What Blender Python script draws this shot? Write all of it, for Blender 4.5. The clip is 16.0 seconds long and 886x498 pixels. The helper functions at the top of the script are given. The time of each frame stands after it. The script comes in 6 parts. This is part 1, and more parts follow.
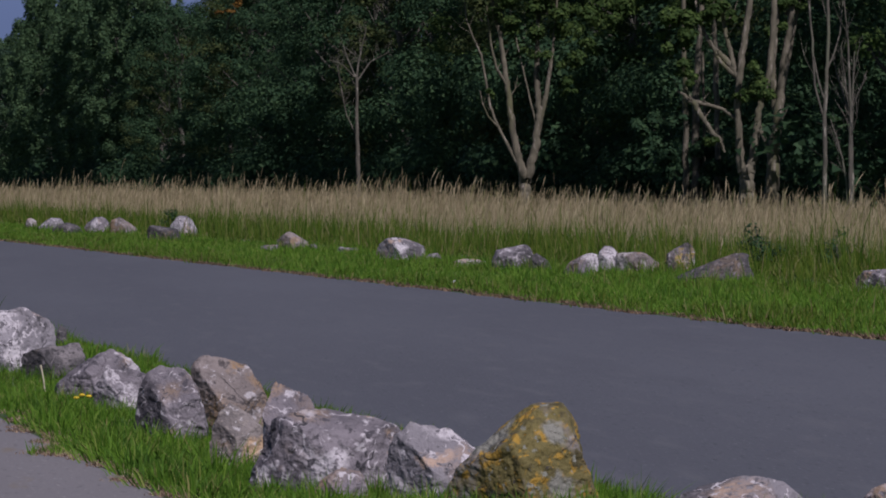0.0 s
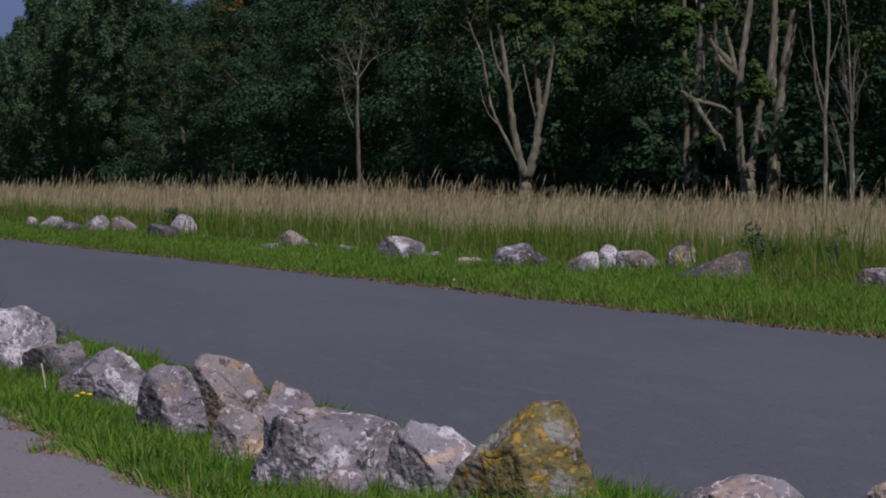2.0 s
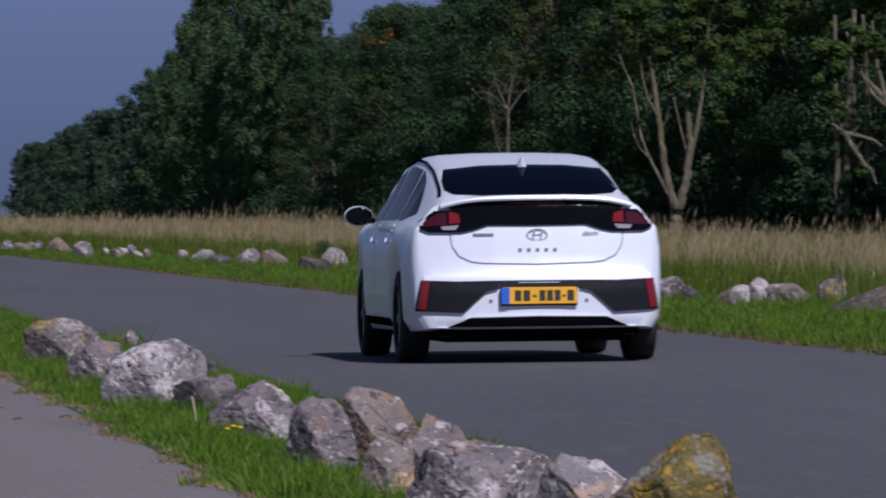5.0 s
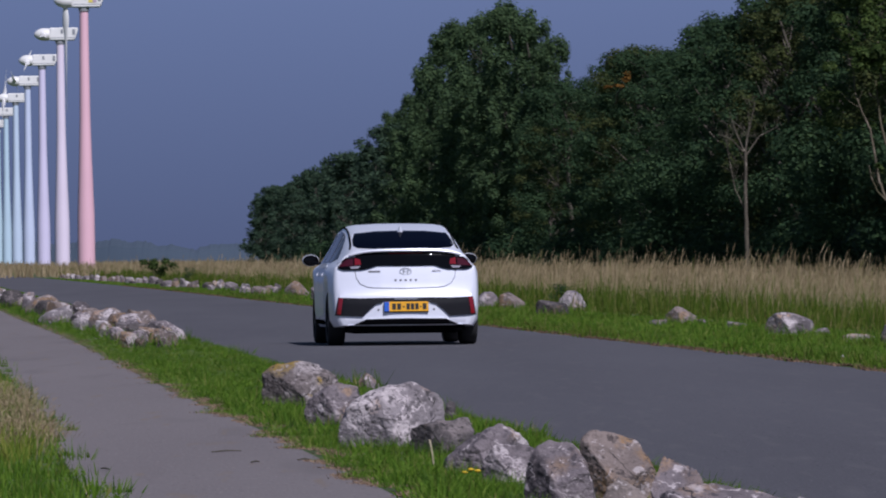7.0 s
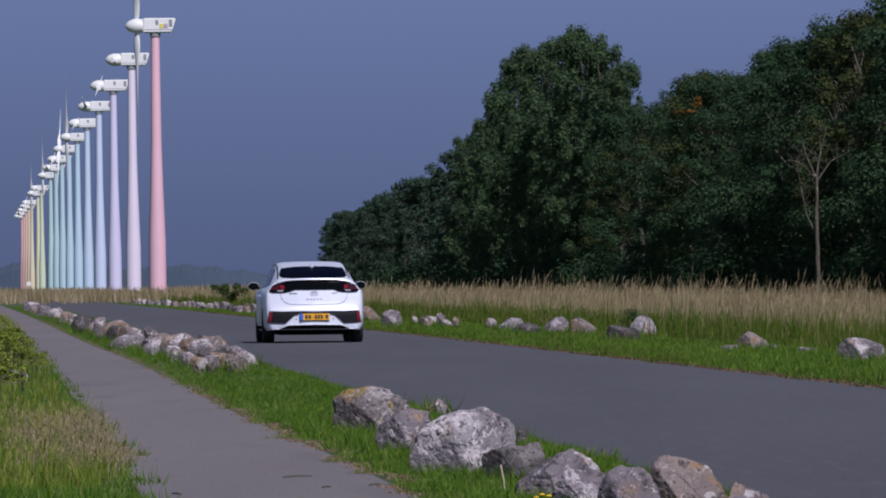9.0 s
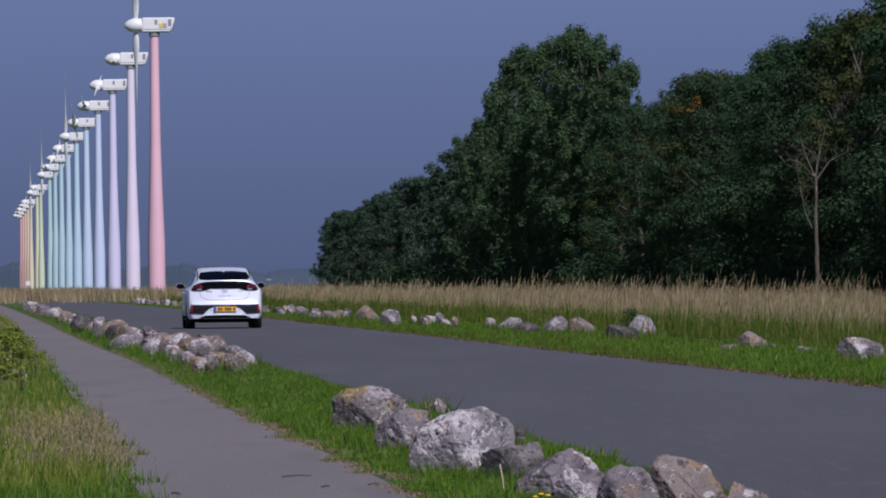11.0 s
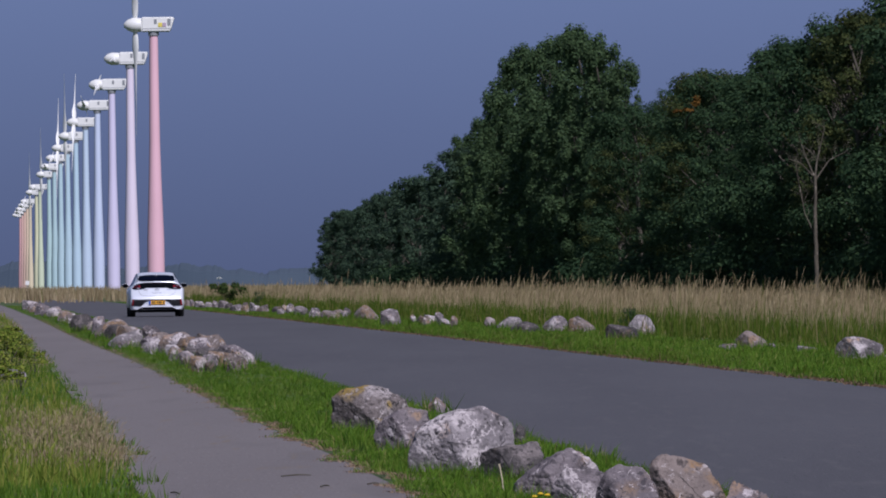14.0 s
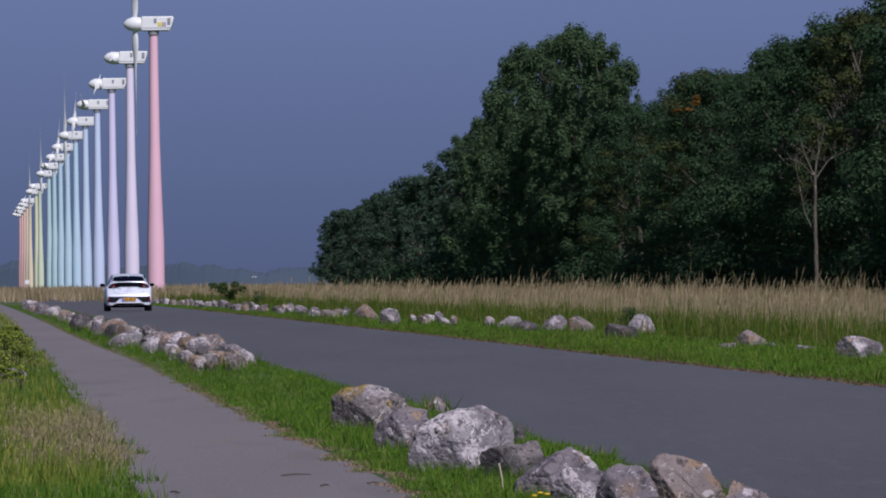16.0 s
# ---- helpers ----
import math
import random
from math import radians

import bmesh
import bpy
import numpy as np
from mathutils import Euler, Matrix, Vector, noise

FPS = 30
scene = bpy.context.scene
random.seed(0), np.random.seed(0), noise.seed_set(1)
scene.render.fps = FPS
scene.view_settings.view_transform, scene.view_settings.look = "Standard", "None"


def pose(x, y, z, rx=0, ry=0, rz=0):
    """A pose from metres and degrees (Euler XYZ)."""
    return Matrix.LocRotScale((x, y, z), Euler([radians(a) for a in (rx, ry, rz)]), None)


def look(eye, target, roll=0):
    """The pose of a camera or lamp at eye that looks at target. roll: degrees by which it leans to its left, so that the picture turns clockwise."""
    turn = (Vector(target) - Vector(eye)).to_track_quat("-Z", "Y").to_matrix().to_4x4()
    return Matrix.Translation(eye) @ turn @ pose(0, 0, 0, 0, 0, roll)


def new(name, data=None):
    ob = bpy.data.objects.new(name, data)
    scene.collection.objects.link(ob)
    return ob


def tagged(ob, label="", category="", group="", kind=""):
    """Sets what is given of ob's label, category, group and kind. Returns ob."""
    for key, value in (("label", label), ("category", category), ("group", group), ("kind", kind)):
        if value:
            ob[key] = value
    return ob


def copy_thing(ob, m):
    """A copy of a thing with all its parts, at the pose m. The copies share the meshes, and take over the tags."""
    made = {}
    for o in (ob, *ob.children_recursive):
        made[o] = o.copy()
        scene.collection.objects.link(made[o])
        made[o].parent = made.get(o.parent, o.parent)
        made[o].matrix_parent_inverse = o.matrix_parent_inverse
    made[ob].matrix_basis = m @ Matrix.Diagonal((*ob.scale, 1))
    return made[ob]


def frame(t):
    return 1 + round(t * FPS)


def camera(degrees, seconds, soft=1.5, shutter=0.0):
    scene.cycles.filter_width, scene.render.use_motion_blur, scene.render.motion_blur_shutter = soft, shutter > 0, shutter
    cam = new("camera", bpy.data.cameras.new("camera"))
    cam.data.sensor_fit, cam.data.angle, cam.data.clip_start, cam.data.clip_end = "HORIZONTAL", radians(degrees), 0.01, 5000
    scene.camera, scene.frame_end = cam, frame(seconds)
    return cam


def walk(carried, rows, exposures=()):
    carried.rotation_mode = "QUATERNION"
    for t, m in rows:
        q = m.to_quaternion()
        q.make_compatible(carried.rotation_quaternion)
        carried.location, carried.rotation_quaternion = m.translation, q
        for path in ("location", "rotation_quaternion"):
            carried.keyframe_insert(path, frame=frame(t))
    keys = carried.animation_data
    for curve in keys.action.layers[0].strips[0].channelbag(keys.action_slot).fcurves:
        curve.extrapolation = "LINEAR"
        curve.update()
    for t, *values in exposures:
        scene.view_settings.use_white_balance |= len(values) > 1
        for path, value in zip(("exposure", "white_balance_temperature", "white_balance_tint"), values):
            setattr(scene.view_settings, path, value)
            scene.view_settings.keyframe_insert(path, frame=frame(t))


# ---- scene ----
from mathutils.bvhtree import BVHTree

cam = camera(6.410, 16.0, soft=1.9, shutter=0.5)
EYE = 1.05
VIEW = [
    (0.0, -3.3173, -0.5175),
    (0.5, -3.3173, -0.5187),
    (1.0, -3.3173, -0.5236),
    (1.5, -3.3173, -0.5289),
    (2.0, -3.3132, -0.5297),
    (2.5, -3.3091, -0.5297),
    (3.0, -3.3079, -0.5297),
    (3.2, -3.3066, -0.5276),
    (3.6, -3.2682, -0.5190),
    (4.0, -3.0963, -0.4804),
    (4.4, -2.8017, -0.4117),
    (4.8, -2.4334, -0.3259),
    (5.3, -1.8891, -0.2054),
    (5.5, -1.6723, -0.1580),
    (6.0, -1.2264, -0.0815),
    (6.5, -0.8215, -0.0135),
    (7.0, -0.5026, 0.0536),
    (7.5, -0.2492, 0.1117),
    (8.0, -0.0817, 0.1710),
    (8.5, -0.0123, 0.2209),
    (9.0, 0.0123, 0.2416),
    (9.4, 0.0143, 0.2437),
    (10.4, 0.0082, 0.2395),
    (11.5, 0.0053, 0.2374),
    (13.0, 0.0033, 0.2358),
    (14.0, 0.0012, 0.2345),
    (15.0, 0.0000, 0.2304),
    (16.0, 0.0000, 0.2292),
]
# a tripod: the camera pans and tilts in one place
walk(cam, [(t, pose(0, 0, EYE, 90 + pitch, 0.62, yaw)) for t, yaw, pitch in VIEW],
     exposures=[(0.0, 0.0, 5760, 18), (16.0, 0.0, 5760, 18)])

# ---- light ----
SUN_ELEVATION, SUN_TURN = 46, 24  # degrees up, and to the right of straight behind the camera
world = bpy.data.worlds.new("sky")
scene.world = world
world.use_nodes = True
wn, wl = world.node_tree.nodes, world.node_tree.links
sky = wn.new("ShaderNodeTexSky")
sky.sky_type, sky.sun_disc = "NISHITA", False
sky.sun_elevation, sky.sun_rotation = radians(SUN_ELEVATION), radians(180 - SUN_TURN)
sky.air_density, sky.dust_density, sky.ozone_density = 1.0, 0.4, 3.0
# a grey-blue haze lies along the horizon and thins out upwards
geo = wn.new("ShaderNodeTexCoord")
sep = wn.new("ShaderNodeSeparateXYZ")
wl.new(geo.outputs["Generated"], sep.inputs[0])
ramp = wn.new("ShaderNodeValToRGB")
ramp.color_ramp.elements[0].position, ramp.color_ramp.elements[0].color = 0.0, (1.78, 2.22, 3.72, 1)
ramp.color_ramp.elements[1].position, ramp.color_ramp.elements[1].color = 0.045, (3.10, 4.05, 6.65, 1)
wl.new(sep.outputs["Z"], ramp.inputs[0])
high = wn.new("ShaderNodeMapRange")
high.inputs["From Min"].default_value, high.inputs["From Max"].default_value = 0.06, 0.30
wl.new(sep.outputs["Z"], high.inputs["Value"])
blend = wn.new("ShaderNodeMix")
blend.data_type = "RGBA"
wl.new(high.outputs[0], blend.inputs[0])
wl.new(ramp.outputs[0], blend.inputs[6])
dim = wn.new("ShaderNodeVectorMath")
dim.operation, dim.inputs["Scale"].default_value = "SCALE", 0.7
wl.new(sky.outputs[0], dim.inputs[0])
wl.new(dim.outputs[0], blend.inputs[7])
wn["Background"].inputs[1].default_value = 0.05
wl.new(blend.outputs[2], wn["Background"].inputs[0])

sun = new("sun", bpy.data.lights.new("sun", "SUN"))
sun.data.energy, sun.data.angle, sun.data.color = 4.1, radians(0.6), (1.0, 0.95, 0.9)
a, e = radians(SUN_TURN), radians(SUN_ELEVATION)
sun.matrix_world = look((60 * math.sin(a), -60 * math.cos(a), 60 * math.tan(e)), (0, 0, 0))
scene.view_settings.exposure = 0.0


# ---- materials ----
def material(name, stops, scale=5.0, rough=0.7, metal=0.0, bump=0.0, bump_scale=None, detail=6.0, per="", spots=(), coat=0.0, translucent=0.0, specular=0.5, veins=(), stretch=(1, 1, 1), bump_distance=0.02, vary=False):
    """stops: (position, colour) of a ramp over noise, or over the random value of objects or islands (per). spots: (colour, scale, from, to) laid on top."""
    m = bpy.data.materials.new(name)
    m.use_nodes = True
    nodes, links = m.node_tree.nodes, m.node_tree.links
    shader = nodes["Principled BSDF"]
    shader.inputs["Roughness"].default_value = rough
    shader.inputs["Metallic"].default_value = metal
    shader.inputs["Coat Weight"].default_value = coat
    shader.inputs["Specular IOR Level"].default_value = specular if not translucent else 0.10 if "leaves" not in name else 0.06
    coords = nodes.new("ShaderNodeTexCoord")
    spread = nodes.new("ShaderNodeMapping")
    spread.inputs["Scale"].default_value = stretch
    links.new(coords.outputs["Object"], spread.inputs[0])
    if vary:  # each object shows another piece of the pattern
        shift = nodes.new("ShaderNodeMath")
        shift.operation = "MULTIPLY"
        shift.inputs[1].default_value = 37.0
        links.new(nodes.new("ShaderNodeObjectInfo").outputs["Random"], shift.inputs[0])
        links.new(shift.outputs[0], spread.inputs["Location"])

    def noise_at(s, d=detail):
        n = nodes.new("ShaderNodeTexNoise")
        n.inputs["Scale"].default_value, n.inputs["Detail"].default_value = s, d
        links.new(spread.outputs[0], n.inputs["Vector"])
        return n.outputs[0]

    r = nodes.new("ShaderNodeValToRGB")
    while len(r.color_ramp.elements) < len(stops):
        r.color_ramp.elements.new(0.5)
    for el, (p, c) in zip(r.color_ramp.elements, stops):
        el.position, el.color = p, (*c, 1)
    if per == "island":
        links.new(nodes.new("ShaderNodeNewGeometry").outputs["Random Per Island"], r.inputs[0])
    elif per == "object":
        links.new(nodes.new("ShaderNodeObjectInfo").outputs["Random"], r.inputs[0])
    else:
        links.new(noise_at(scale), r.inputs[0])
    colour = r.outputs[0]
    for c, s, lo, hi in spots:
        f = nodes.new("ShaderNodeMapRange")
        f.inputs["From Min"].default_value, f.inputs["From Max"].default_value = lo, hi
        links.new(noise_at(s), f.inputs["Value"])
        mix = nodes.new("ShaderNodeMix")
        mix.data_type = "RGBA"
        links.new(f.outputs[0], mix.inputs[0])
        links.new(colour, mix.inputs[6])
        mix.inputs[7].default_value = (*c, 1)
        colour = mix.outputs[2]
    for c, s, width, share in veins:
        # thin lines where a noise crosses its middle, broken up by another noise
        near = nodes.new("ShaderNodeMath")
        near.operation = "SUBTRACT"
        near.inputs[1].default_value = 0.5
        links.new(noise_at(s, 4.0), near.inputs[0])
        size = nodes.new("ShaderNodeMath")
        size.operation = "ABSOLUTE"
        links.new(near.outputs[0], size.inputs[0])
        f = nodes.new("ShaderNodeMapRange")
        f.inputs["From Min"].default_value, f.inputs["From Max"].default_value = width, width * 0.3
        links.new(size.outputs[0], f.inputs["Value"])
        g = nodes.new("ShaderNodeMapRange")
        g.inputs["From Min"].default_value, g.inputs["From Max"].default_value = share, share + 0.08
        links.new(noise_at(s * 1.7 + 1.3, 2.0), g.inputs["Value"])
        both_ = nodes.new("ShaderNodeMath")
        both_.operation = "MULTIPLY"
        links.new(f.outputs[0], both_.inputs[0])
        links.new(g.outputs[0], both_.inputs[1])
        mix = nodes.new("ShaderNodeMix")
        mix.data_type = "RGBA"
        links.new(both_.outputs[0], mix.inputs[0])
        links.new(colour, mix.inputs[6])
        mix.inputs[7].default_value = (*c, 1)
        colour = mix.outputs[2]
    links.new(colour, shader.inputs["Base Color"])
    if bump:
        b = nodes.new("ShaderNodeBump")
        b.inputs["Strength"].default_value, b.inputs["Distance"].default_value = bump, bump_distance
        links.new(noise_at(bump_scale or scale * 4, 8.0), b.inputs["Height"])
        links.new(b.outputs[0], shader.inputs["Normal"])
    if translucent:
        tr = nodes.new("ShaderNodeBsdfTranslucent")
        links.new(colour, tr.inputs[0])
        mx = nodes.new("ShaderNodeMixShader")
        mx.inputs[0].default_value = translucent
        links.new(shader.outputs[0], mx.inputs[1])
        links.new(tr.outputs[0], mx.inputs[2])
        links.new(mx.outputs[0], nodes["Material Output"].inputs[0])
    return m


def plain(name, colour, rough=0.5, metal=0.0, coat=0.0):
    k = 0.9
    return material(name, [(0.35, tuple(c * k for c in colour)), (0.65, colour)], 3.0, rough, metal, coat=coat)


def glow(name, colour, strength):
    m = plain(name, colour, 0.3)
    s = m.node_tree.nodes["Principled BSDF"]
    s.inputs["Emission Color"].default_value, s.inputs["Emission Strength"].default_value = (*colour, 1), strength
    return m


ASPHALT = material("asphalt", [(0.3, (0.062, 0.059, 0.067)), (0.7, (0.080, 0.077, 0.086))], 0.5, 0.85, stretch=(1, 0.08, 1), bump=0.15, bump_scale=60, spots=[((0.060, 0.057, 0.065), 1.6, 0.55, 0.8), ((0.128, 0.123, 0.129), 75.0, 0.60, 0.72), ((0.040, 0.039, 0.045), 38.0, 0.60, 0.70), ((0.088, 0.083, 0.089), 7.0, 0.55, 0.75)])
PATH = material("path_asphalt", [(0.3, (0.142, 0.123, 0.123)), (0.7, (0.166, 0.145, 0.144))], 0.5, 0.9, stretch=(1, 0.1, 1), bump=0.2, bump_scale=50, spots=[((0.215, 0.19, 0.185), 55.0, 0.60, 0.72), ((0.118, 0.103, 0.102), 40.0, 0.60, 0.70), ((0.122, 0.106, 0.104), 1.7, 0.56, 0.75), ((0.16, 0.125, 0.095), 5.0, 0.62, 0.72)])
SOIL = material("soil", [(0.35, (0.035, 0.06, 0.016)), (0.6, (0.055, 0.085, 0.022))], 1.5, 0.95, bump=0.5, bump_scale=12, spots=[((0.12, 0.09, 0.05), 0.7, 0.58, 0.72)])
LITTER_BLADES = material("dry_litter", [(0.0, (0.10, 0.062, 0.040)), (0.6, (0.20, 0.132, 0.085)), (1.0, (0.33, 0.235, 0.15))], per="island", rough=0.9)
ROAD_LITTER = material("dark_litter", [(0.0, (0.045, 0.028, 0.018)), (0.6, (0.105, 0.062, 0.036)), (1.0, (0.21, 0.135, 0.08))], per="island", rough=0.9)
GRASS = material("grass_blades", [(0.0, (0.040, 0.092, 0.008)), (0.5, (0.080, 0.160, 0.012)), (0.90, (0.132, 0.216, 0.020)), (1.0, (0.26, 0.225, 0.08))], per="island", rough=0.6, translucent=0.25, spots=[((0.036, 0.078, 0.010), 2.3, 0.52, 0.70), ((0.14, 0.18, 0.030), 1.1, 0.58, 0.74)])
ROUGH_GRASS = material("rough_grass", [(0.0, (0.034, 0.068, 0.006)), (0.5, (0.066, 0.104, 0.009)), (0.85, (0.104, 0.124, 0.018)), (1.0, (0.202, 0.160, 0.076))], per="island", rough=0.6, translucent=0.25)
STRAW = material("straw", [(0.0, (0.165, 0.122, 0.066)), (0.5, (0.276, 0.214, 0.122)), (0.85, (0.385, 0.308, 0.190)), (1.0, (0.125, 0.125, 0.036))], per="island", rough=0.7, translucent=0.2)
WEED = material("weed_leaves", [(0.0, (0.085, 0.13, 0.016)), (0.6, (0.18, 0.225, 0.032)), (1.0, (0.27, 0.25, 0.06))], per="island", rough=0.6, translucent=0.25)


def rock_material(name, dark, light, vein, stain, vein_from=0.56, stain_from=0.62, lichen=None):
    dark, light, vein, stain = [tuple(c * k for c, k in zip(col, (0.88, 0.86, 0.86))) for col in (dark, light, vein, stain)]
    shade = tuple(c * 0.35 for c in dark)
    spots = [(stain, 2.6, stain_from - 0.02, stain_from + 0.09), (tuple(c * 1.25 for c in stain), 6.5, stain_from + 0.03, stain_from + 0.10), (vein, 3.6, vein_from - 0.02, vein_from + 0.05), (tuple(c * 0.6 for c in dark), 2.1, 0.56, 0.62), (vein, 17.0, 0.60, 0.66), (shade, 7.0, 0.66, 0.72), (tuple(c * 0.7 for c in dark), 23.0, 0.58, 0.64), (tuple(c * 0.75 for c in light), 60.0, 0.54, 0.66)]
    lines = [(vein, 4.5, 0.010, 0.50), (vein, 13.0, 0.012, 0.55), (shade, 3.2, 0.010, 0.50), (shade, 9.0, 0.010, 0.55)]
    if lichen:
        spots += [(lichen[0], 7.0, 0.36, 0.46), (lichen[1], 22.0, 0.56, 0.62), (lichen[1], 48.0, 0.60, 0.66), ((0.20, 0.185, 0.15), 6.0, 0.55, 0.61), (tuple(c * 0.45 for c in lichen[0]), 15.0, 0.58, 0.66), ((0.20, 0.19, 0.15), 34.0, 0.60, 0.66)]
        lines = lines[2:]
    return material(name, [(0.32, dark), (0.62, light)], 4.0, 0.85, bump=1.0, bump_scale=30, bump_distance=0.022, detail=9.0, vary=True, spots=spots, veins=lines)


ROCKS = {
    "g": rock_material("grey_limestone", (0.098, 0.084, 0.094), (0.215, 0.184, 0.194), (0.50, 0.448, 0.455), (0.243, 0.166, 0.112), 0.56, 0.57),
    "d": rock_material("dark_limestone", (0.050, 0.044, 0.045), (0.088, 0.077, 0.077), (0.216, 0.185, 0.183), (0.144, 0.101, 0.066), 0.62),
    "w": rock_material("white_veined_limestone", (0.150, 0.132, 0.142), (0.270, 0.243, 0.252), (0.545, 0.490, 0.495), (0.340, 0.238, 0.175), 0.51, 0.56),
    "e": rock_material("brown_grey_limestone", (0.126, 0.101, 0.095), (0.243, 0.197, 0.178), (0.405, 0.361, 0.357), (0.216, 0.139, 0.079), 0.60, 0.52),
    "f": rock_material("pale_limestone", (0.205, 0.172, 0.160), (0.335, 0.280, 0.245), (0.58, 0.53, 0.52), (0.38, 0.255, 0.155), 0.57, 0.54),
    "y": rock_material("lichened_grey_limestone", (0.085, 0.071, 0.069), (0.175, 0.147, 0.142), (0.40, 0.358, 0.354), (0.27, 0.185, 0.04), 0.58, 0.54),
    "l": rock_material("yellow_lichened_rock", (0.135, 0.109, 0.091), (0.216, 0.185, 0.158), (0.360, 0.328, 0.307), (0.180, 0.126, 0.042), 0.60, 0.55, ((0.125, 0.096, 0.026), (0.300, 0.170, 0.018))),
}
ROCKS["o"], ROCKS["s"] = ROCKS["g"], ROCKS["d"]
ROCK_LABEL = {
    "g": "grey limestone boulder with pale veins", "d": "dark grey angular boulder low in grass", "w": "white-veined pale limestone boulder", "e": "brownish grey limestone boulder with rough faces",
    "f": "pale buff limestone boulder", "y": "grey boulder with yellow lichen on top", "l": "pointed boulder covered in yellow and orange lichen", "o": "long grey limestone boulder with cracked face", "s": "flat dark grey boulder sloping into grass",
}
BARK = material("bark", [(0.3, (0.045, 0.04, 0.03)), (0.7, (0.10, 0.085, 0.065))], 6.0, 0.9, bump=0.6, bump_scale=18, stretch=(1, 1, 0.25))
PALE_BARK = material("pale_bark", [(0.3, (0.050, 0.043, 0.032)), (0.7, (0.110, 0.092, 0.068))], 9.0, 0.9, bump=0.8, bump_scale=24, stretch=(1, 1, 0.25), spots=[((0.09, 0.09, 0.055), 2.6, 0.52, 0.64), ((0.22, 0.19, 0.15), 14.0, 0.58, 0.68)])
WARM_BARK = material("warm_bark", [(0.3, (0.064, 0.053, 0.034)), (0.7, (0.138, 0.115, 0.076))], 9.0, 0.9, bump=0.8, bump_scale=24, stretch=(1, 1, 0.25), spots=[((0.085, 0.078, 0.035), 1.6, 0.53, 0.62), ((0.22, 0.18, 0.14), 14.0, 0.58, 0.68)])
LEAVES = {
    "dark": material("dark_leaves", [(0.0, (0.032, 0.062, 0.032)), (0.6, (0.046, 0.084, 0.040)), (1.0, (0.068, 0.110, 0.046))], per="island", rough=0.6, translucent=0.46),
    "poplar": material("poplar_leaves", [(0.0, (0.048, 0.083, 0.040)), (0.6, (0.074, 0.120, 0.054)), (1.0, (0.110, 0.164, 0.070))], per="island", rough=0.5, translucent=0.46),
    "olive": material("olive_leaves", [(0.0, (0.042, 0.060, 0.024)), (0.6, (0.066, 0.084, 0.030)), (1.0, (0.100, 0.112, 0.038))], per="island", rough=0.6, translucent=0.46),
    # leaf colour with the blue air haze of far trees mixed in
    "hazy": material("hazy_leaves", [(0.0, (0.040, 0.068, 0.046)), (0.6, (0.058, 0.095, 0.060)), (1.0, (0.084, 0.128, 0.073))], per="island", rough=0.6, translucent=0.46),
    "willow": material("willow_leaves", [(0.0, (0.038, 0.066, 0.020)), (0.6, (0.064, 0.100, 0.028)), (1.0, (0.112, 0.154, 0.042))], per="island", rough=0.55, translucent=0.46),
    "orange": material("orange_leaves", [(0.0, (0.08, 0.045, 0.012)), (1.0, (0.17, 0.085, 0.02))], per="island", rough=0.6, translucent=0.2),
}
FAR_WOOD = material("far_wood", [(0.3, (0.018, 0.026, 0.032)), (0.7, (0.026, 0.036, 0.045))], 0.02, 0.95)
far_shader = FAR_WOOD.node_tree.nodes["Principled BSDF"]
far_shader.inputs["Emission Color"].default_value, far_shader.inputs["Emission Strength"].default_value = (0.030, 0.043, 0.068, 1), 1.0  # the haze in front of it, painted in as a bluish glow
WHITE_STEEL = material("white_painted_steel", [(0.3, (0.70, 0.69, 0.67)), (0.7, (0.78, 0.77, 0.75))], 0.5, 0.5, spots=[((0.6, 0.58, 0.54), 0.9, 0.6, 0.8)])
GREY_STEEL = plain("grey_steel", (0.25, 0.26, 0.28), 0.5)
DARK = plain("dark_plastic", (0.02, 0.02, 0.022), 0.6)


# ---- mesh helpers ----
def part(name, bm, mat, parent=None, label="", smooth=False):
    """Links a bmesh as one mesh object, under a thing or a part if one is given."""
    me = bpy.data.meshes.new(name)
    bm.to_mesh(me)
    bm.free()
    me.materials.append(mat)
    if smooth:
        me.polygons.foreach_set("use_smooth", [True] * len(me.polygons))
        me.set_sharp_from_angle(angle=radians(62))
    ob = new(name, me)
    if parent:
        ob.parent = parent
    return tagged(ob, label)


def sheet(name, verts, faces, mat, parent=None, label=""):
    """One mesh object from numpy arrays: verts (n, 3), faces (m, corners)."""
    me = bpy.data.meshes.new(name)
    k = faces.shape[1]
    me.vertices.add(len(verts))
    me.vertices.foreach_set("co", np.ascontiguousarray(verts, dtype=np.float32).ravel())
    me.loops.add(faces.size)
    me.loops.foreach_set("vertex_index", np.ascontiguousarray(faces, dtype=np.int32).ravel())
    me.polygons.add(len(faces))
    me.polygons.foreach_set("loop_start", np.arange(0, faces.size, k, dtype=np.int32))
    me.polygons.foreach_set("loop_total", np.full(len(faces), k, dtype=np.int32))
    me.polygons.foreach_set("use_smooth", np.zeros(len(faces), dtype=bool))
    me.update(calc_edges=True)
    me.materials.append(mat)
    ob = new(name, me)
    if parent:
        ob.parent = parent
    return tagged(ob, label)


def box_bm(x0, x1, y0, y1, z0, z1, bevel=0.0):
    bm = bmesh.new()
    bmesh.ops.create_cube(bm, size=1, matrix=Matrix.Translation(((x0 + x1) / 2, (y0 + y1) / 2, (z0 + z1) / 2)) @ Matrix.Diagonal((x1 - x0, y1 - y0, z1 - z0, 1)))
    if bevel:
        bmesh.ops.bevel(bm, geom=bm.edges[:], offset=bevel, segments=2, affect="EDGES")
    return bm


